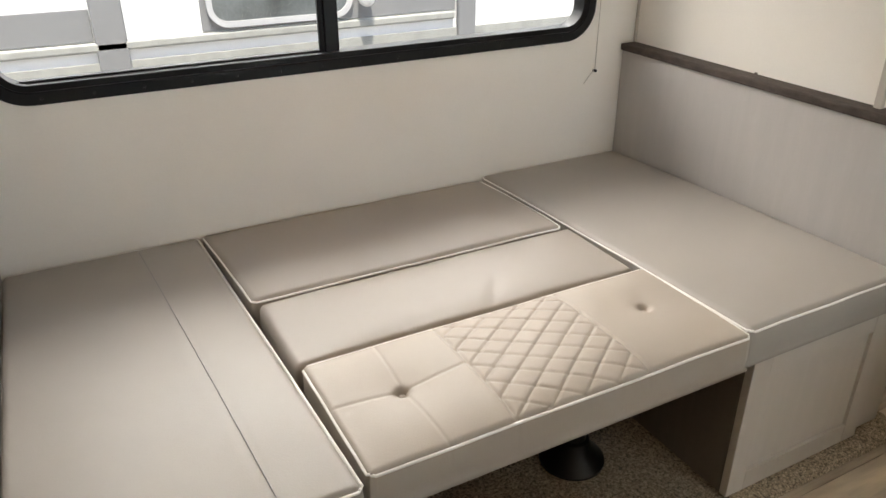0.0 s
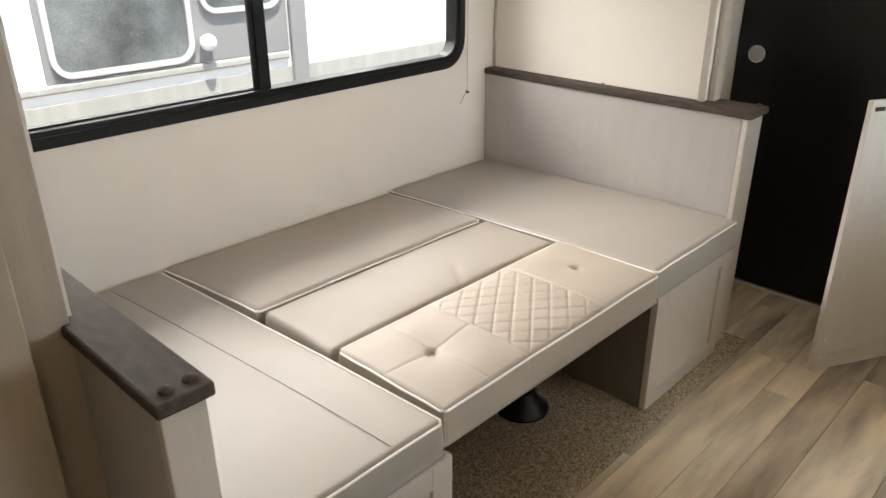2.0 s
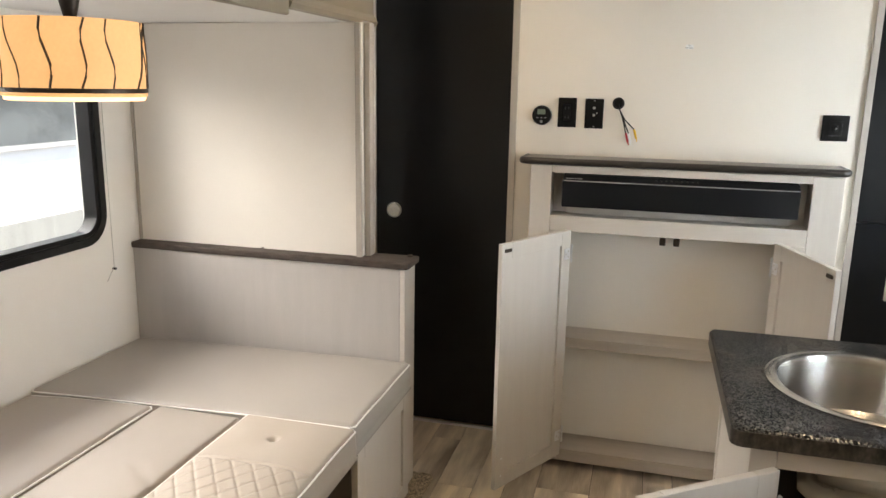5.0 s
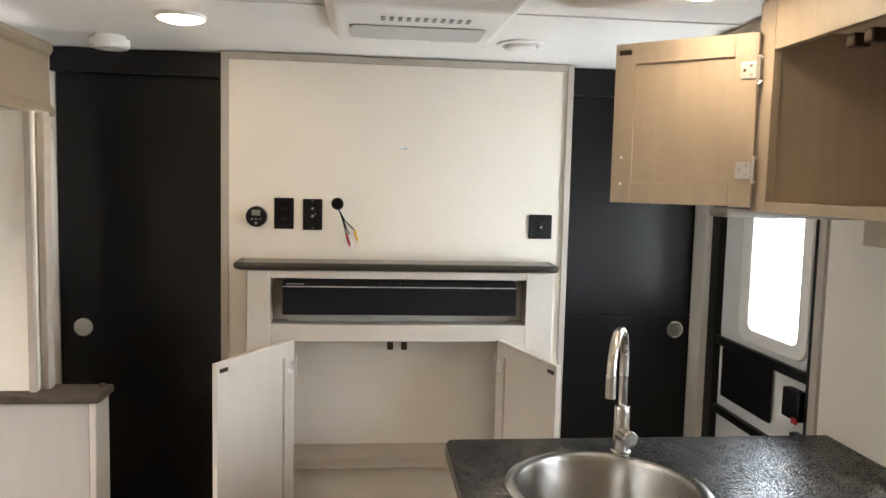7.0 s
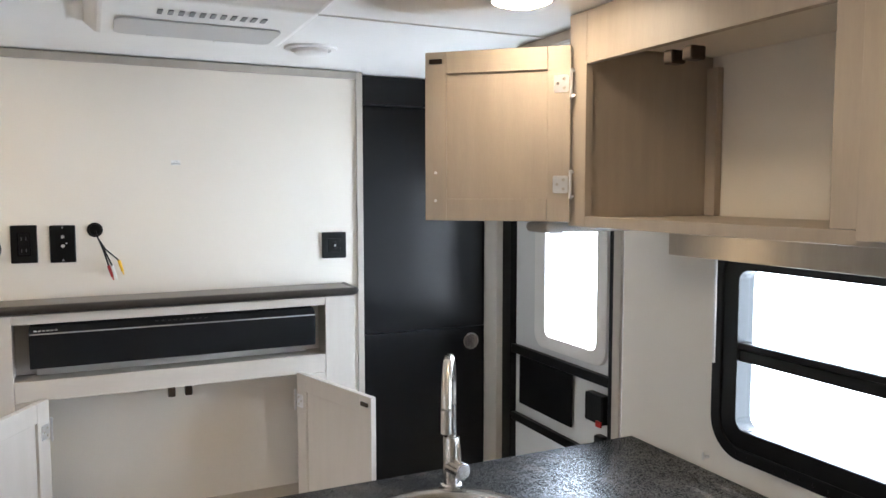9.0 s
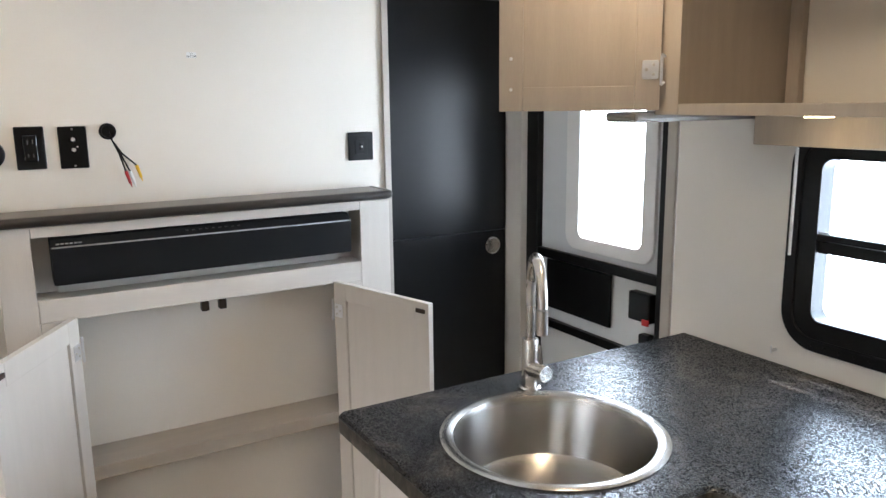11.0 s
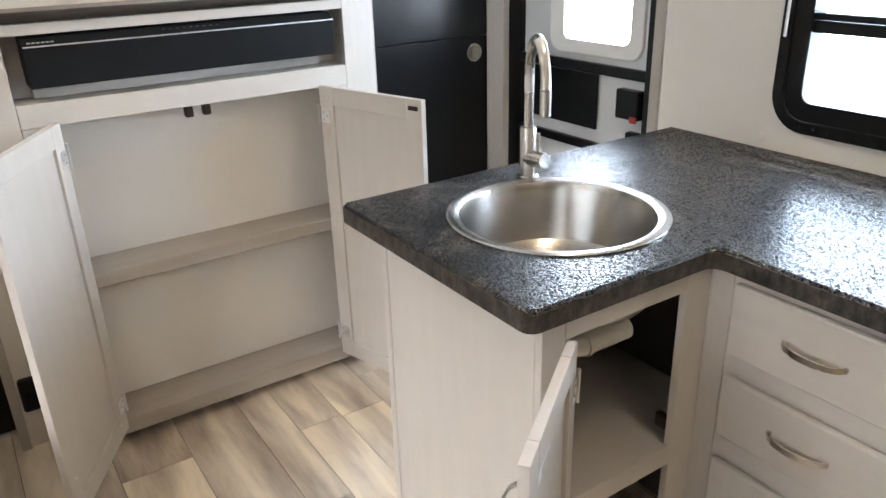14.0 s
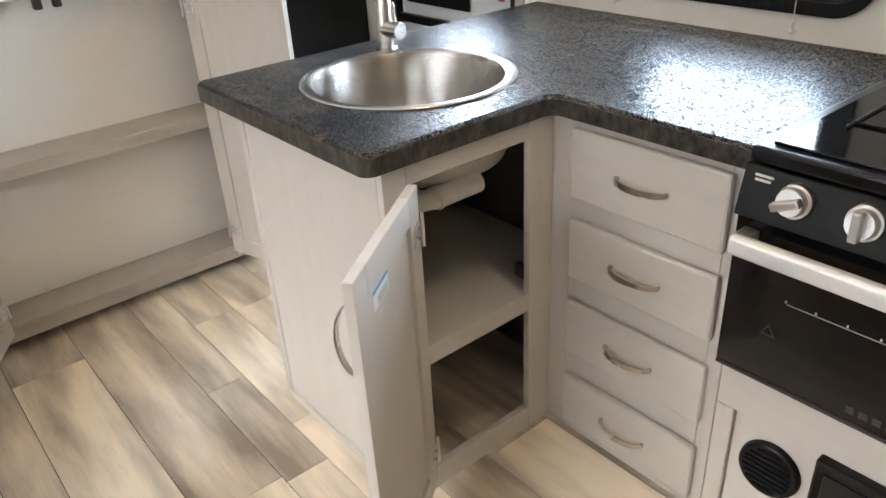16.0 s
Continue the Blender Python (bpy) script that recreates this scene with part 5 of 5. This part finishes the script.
for q in vs:
    if q.co.y > SY - 0.01 and q.co.z < 0.78:
        q.co.y += 0.02
cp = part("control_panel", bm, BLACK, rg, "", 0.003)
for kx_ in (0.412, 0.308, 0.20):
    bm = bmesh.new()
    cyl(bm, (kx_, SY + 0.005, 0.79), (kx_, SY + 0.020, 0.793), 0.0285, 0.0275, 32)
    kb = part("knob", bm, NICKEL, rg, "brushed steel knob", 0.001, True)
    bm = bmesh.new()
    cyl(bm, (kx_, SY + 0.0205, 0.793), (kx_, SY + 0.036, 0.796), 0.023, 0.0215, 32)
    part("knob_disc", bm, ALU, kb, "", 0.001, True)
    bm = bmesh.new()
    box(bm, -0.0235, 0.0235, 0.0, 0.016, -0.007, 0.007, Matrix.Translation((kx_, SY + 0.0365, 0.796)) @ pose(0, 0, 0, 0, 25 if kx_ > 0.4 else 90, 0))
    part("knob_grip", bm, ALU, kb, "", 0.003)
for k in range(3):
    bpart("mark_bar", (0.455 + 0.004 * k, 0.485, SY + 0.0045, SY + 0.0065, 0.812 - 0.008 * k, 0.816 - 0.008 * k), PAPER, cp, "white printed mark", 0)
od = bpart("oven_door", (-0.02, 0.508, SY - 0.021, SY, 0.438, 0.738), GLOSSBLACK, rg, "black glass oven door", 0.003)
bpart("door_edge", (-0.02, 0.508, SY - 0.02, SY + 0.001, 0.430, 0.437), EDGE, od)
bm = bmesh.new()
hp = rounded(-0.024, 0.024, -0.012, 0.012, 0.011, 5)
a = [bm.verts.new((0.482, SY + 0.052 + v, 0.708 + u * 0.75)) for u, v in hp]
b = [bm.verts.new((0.0, SY + 0.052 + v, 0.708 + u * 0.75)) for u, v in hp]
for k in range(len(hp)):
    bm.faces.new((a[k], a[(k + 1) % len(hp)], b[(k + 1) % len(hp)], b[k]))
bm.faces.new(a)
bm.faces.new(b[::-1])
bmesh.ops.recalc_face_normals(bm, faces=bm.faces[:])
part("oven_handle", bm, HANDLE, od, "thick aluminium oven handle", 0, True)
for x in (0.475, 0.0):
    bpart("handle_arm", (x - 0.012, x + 0.016, SY + 0.0012, SY + 0.041, 0.698, 0.72), ALU, od, "", 0.004)
bpart("rack", (0.02, 0.40, SY + 0.0003, SY + 0.0009, 0.603, 0.605), GREYINK, od, "oven rack seen through glass", 0)
for k in range(5):
    bpart("rack_dot", (0.40 - 0.05 * k, 0.403 - 0.05 * k, SY + 0.0003, SY + 0.001, 0.606, 0.611), GREYP, od, "", 0)
bm = bmesh.new()
q0 = [(0.408, 0.53), (0.436, 0.53), (0.422, 0.556)]
q1 = [(0.413, 0.533), (0.431, 0.533), (0.422, 0.550)]
ring_frame(bm, q0, q1, lambda u, v, w: (u, w, v), SY + 0.0003, SY + 0.0009)
part("warning_mark", bm, FAINT, od, "grey triangle warning mark")
for k in range(7):
    bpart("mark_bar", (0.262 - 0.021 * k, 0.275 - 0.021 * k, SY + 0.0003, SY + 0.0009, 0.455, 0.468), FAINT, od, "grey printed mark", 0)
# lid hinge and burner grate outline
for x in (0.30, 0.16):
    bpart("lid_clip", (x - 0.02, x + 0.02, -0.80, -0.785, 0.8685, 0.876), BLACK, rg, "", 0.003)
bm = bmesh.new()
for x in (0.06, 0.15, 0.24, 0.33, 0.42):
    tube(bm, [(x, -0.95, 0.8705), (x, -0.55, 0.8705)], 0.003, 6)
for y in (-0.92, -0.75, -0.58):
    tube(bm, [(0.05, y, 0.8705), (0.43, y, 0.8705)], 0.003, 6)
part("burner_grate", bm, BLACK, rg, "black wire grate")
# heater panel below the range
hp_ = thing("heater_panel", (0.24, -0.5, 0.0), "greige lower panel with a round black vent and control box", "panel")
bm = bmesh.new()
box(bm, -0.02, 0.474, DY - 0.022, DY - 0.012, 0.0, 0.31)
part("inset_board", bm, GREIGE, hp_)
bpart("face_rail", (-0.02, 0.512, DY - 0.011, DY, 0.311, 0.428), GREIGE_H, hp_, "", 0.002)
bpart("face_stile", (0.475, 0.512, DY - 0.011, DY, 0.0, 0.310), GREIGE, hp_, "", 0.002)
bm = bmesh.new()
cyl(bm, (0.39, DY - 0.0115, 0.212), (0.39, DY + 0.004, 0.212), 0.062, 0.058, 40)
vt = part("round_vent", bm, BLACK, hp_, "round black louvred vent", 0.003, True)
for k in range(8):
    z = 0.212 - 0.042 + 0.012 * k
    hw = math.sqrt(max(0.0, 0.048 ** 2 - (z - 0.212) ** 2))
    if hw > 0.01:
        bpart("louvre", (0.39 - hw, 0.39 + hw, DY + 0.0045, DY + 0.009, z - 0.003, z + 0.003), CLOTHBLACK, vt, "", 0.001)
bx = bpart("control_box", (0.06, 0.305, DY - 0.0115, DY + 0.022, 0.10, 0.318), BLACK, hp_, "black control box", 0.006)
bpart("cover", (0.08, 0.285, DY + 0.0225, DY + 0.026, 0.12, 0.298), GLOSSBLACK, bx, "", 0.003)
# hook on the galley wall
bm = bmesh.new()
cyl(bm, (1.30, YR + 0.0005, 0.885), (1.30, YR + 0.02, 0.885), 0.004, None, 10)
cyl(bm, (1.30, YR + 0.02, 0.878), (1.30, YR + 0.02, 0.898), 0.003, None, 10)
tagged(part("wall_hook", bm, WHITEP), "small white cord hook on the galley wall", "hook")
bm = bmesh.new()
tube(bm, [(0.79, YR + 0.02, 1.41), (0.79, YR + 0.02, 1.1), (0.79, YR + 0.02, 0.885)], 0.0014, 6)
hk = tagged(part("cord", bm, PIPING), "thin white blind cord wound on a hook", "cord")
bm = bmesh.new()
lathe(bm, 0.79, YR + 0.02, [(0.0, 0.90), (0.006, 0.895), (0.004, 0.88), (0.010, 0.872), (0.0, 0.866)], 14)
part("tassel", bm, WHITEP, hk, "", 0, True)

# ---- outside ----
gr = structure("ground", (-60, 60, -60, 60, -0.78, -0.7), GROUND, "grey gravel lot outside", "ground")
tl = thing("neighbour_trailer", (2.0, 5.4, -0.7), "white travel trailer parked alongside, with grey panels and tinted windows", "trailer")
TY = 4.2
bpart("body", (-3.5, 8.0, TY, 6.6, -0.25, 2.75), GEL, tl, "", 0.05)
bpart("skirt", (-3.5, 8.0, TY - 0.012, TY - 0.001, 0.0, 0.60), BAND, tl, "weathered lower skirt", 0.003)
bpart("rub_rail", (-3.5, 2.28, TY - 0.03, TY - 0.002, 0.655, 0.70), BAND, tl, "", 0.01)
bpart("side_panel", (0.80, 2.29, TY - 0.011, TY - 0.001, 0.705, 1.40), GELGREY, tl, "grey slide panel", 0.003)
bpart("rub_rail", (0.80, 2.29, TY - 0.03, TY - 0.002, 1.405, 1.44), GEL, tl, "", 0.008)
bpart("corner_trim", (2.30, 2.42, TY - 0.04, TY - 0.002, 0.3, 2.6), GELGREY, tl, "grey corner post", 0.01)
bpart("corner_trim", (0.28, 0.43, TY - 0.03, TY - 0.002, 0.3, 2.6), GELGREY, tl, "grey corner post", 0.01)
bpart("side_panel", (-1.6, 0.278, TY - 0.011, TY - 0.001, 0.705, 0.86), GELGREY, tl, "grey stripe", 0.003)
for x0, x1, z0, z1 in ((0.86, 1.60, 0.75, 1.36), (1.72, 2.22, 1.0, 1.36), (3.03, 4.2, 1.10, 1.75), (-1.4, -0.2, 1.1, 1.8)):
    bm = bmesh.new()
    ring_frame(bm, rounded(x0 - 0.03, x1 + 0.03, z0 - 0.03, z1 + 0.03, 0.11), rounded(x0, x1, z0, z1, 0.08), lambda u, v, w: (u, w, v), TY - 0.035, TY - 0.012)
    wf = part("window", bm, GREYP, tl, "tinted window with a grey rim", 0, True)
    bm = bmesh.new()
    slab(bm, rounded(x0 + 0.001, x1 - 0.001, z0 + 0.001, z1 - 0.001, 0.08), lambda u, v, w: (u, w, v), TY - 0.022, TY - 0.014)
    part("pane", bm, DARKGLASS, wf)
bm = bmesh.new()
bmesh.ops.create_uvsphere(bm, u_segments=20, v_segments=12, radius=0.048, matrix=Matrix.Translation((1.70, TY - 0.06, 0.82)))
part("porch_light", bm, WHITEP, tl, "round white porch light", 0, True)
# our own trailer's skin, which shades the ground
structure("roof_outer", (-2.4, 2.75, -1.25, 1.55, 2.08, 2.14), GEL, "white outer roof of the trailer", "roof")
structure("roof_slide", (-0.32, 2.02, 1.56, 2.26, 1.80, 1.84), GEL, "white roof of the slide-out", "roof")
structure("wall_outer_end", [(2.70, 2.75, -1.2, 1.5, -0.1, 2.07), (-2.42, -2.36, -1.2, 1.5, -0.1, 2.07)], GEL, "white outer end wall")

# floor planks last
for i in range(len(rows_y) - 1):
    y1, y0 = rows_y[i] - 0.0011, rows_y[i + 1] + 0.0011
    xs = [2.61, *joints.get(i, (2.5 - rng.uniform(0.1, 0.9),))]
    while xs[-1] > -2.2:
        xs.append(xs[-1] - rng.choice((1.22, 1.22, 0.9)))
    xs[-1] = -2.29
    for a, b in zip(xs, xs[1:]):
        bm = bmesh.new()
        box(bm, b + 0.0008, a - 0.0008, y0, y1, -0.0038, 0.0)
        part("plank", bm, PLANK, floor)
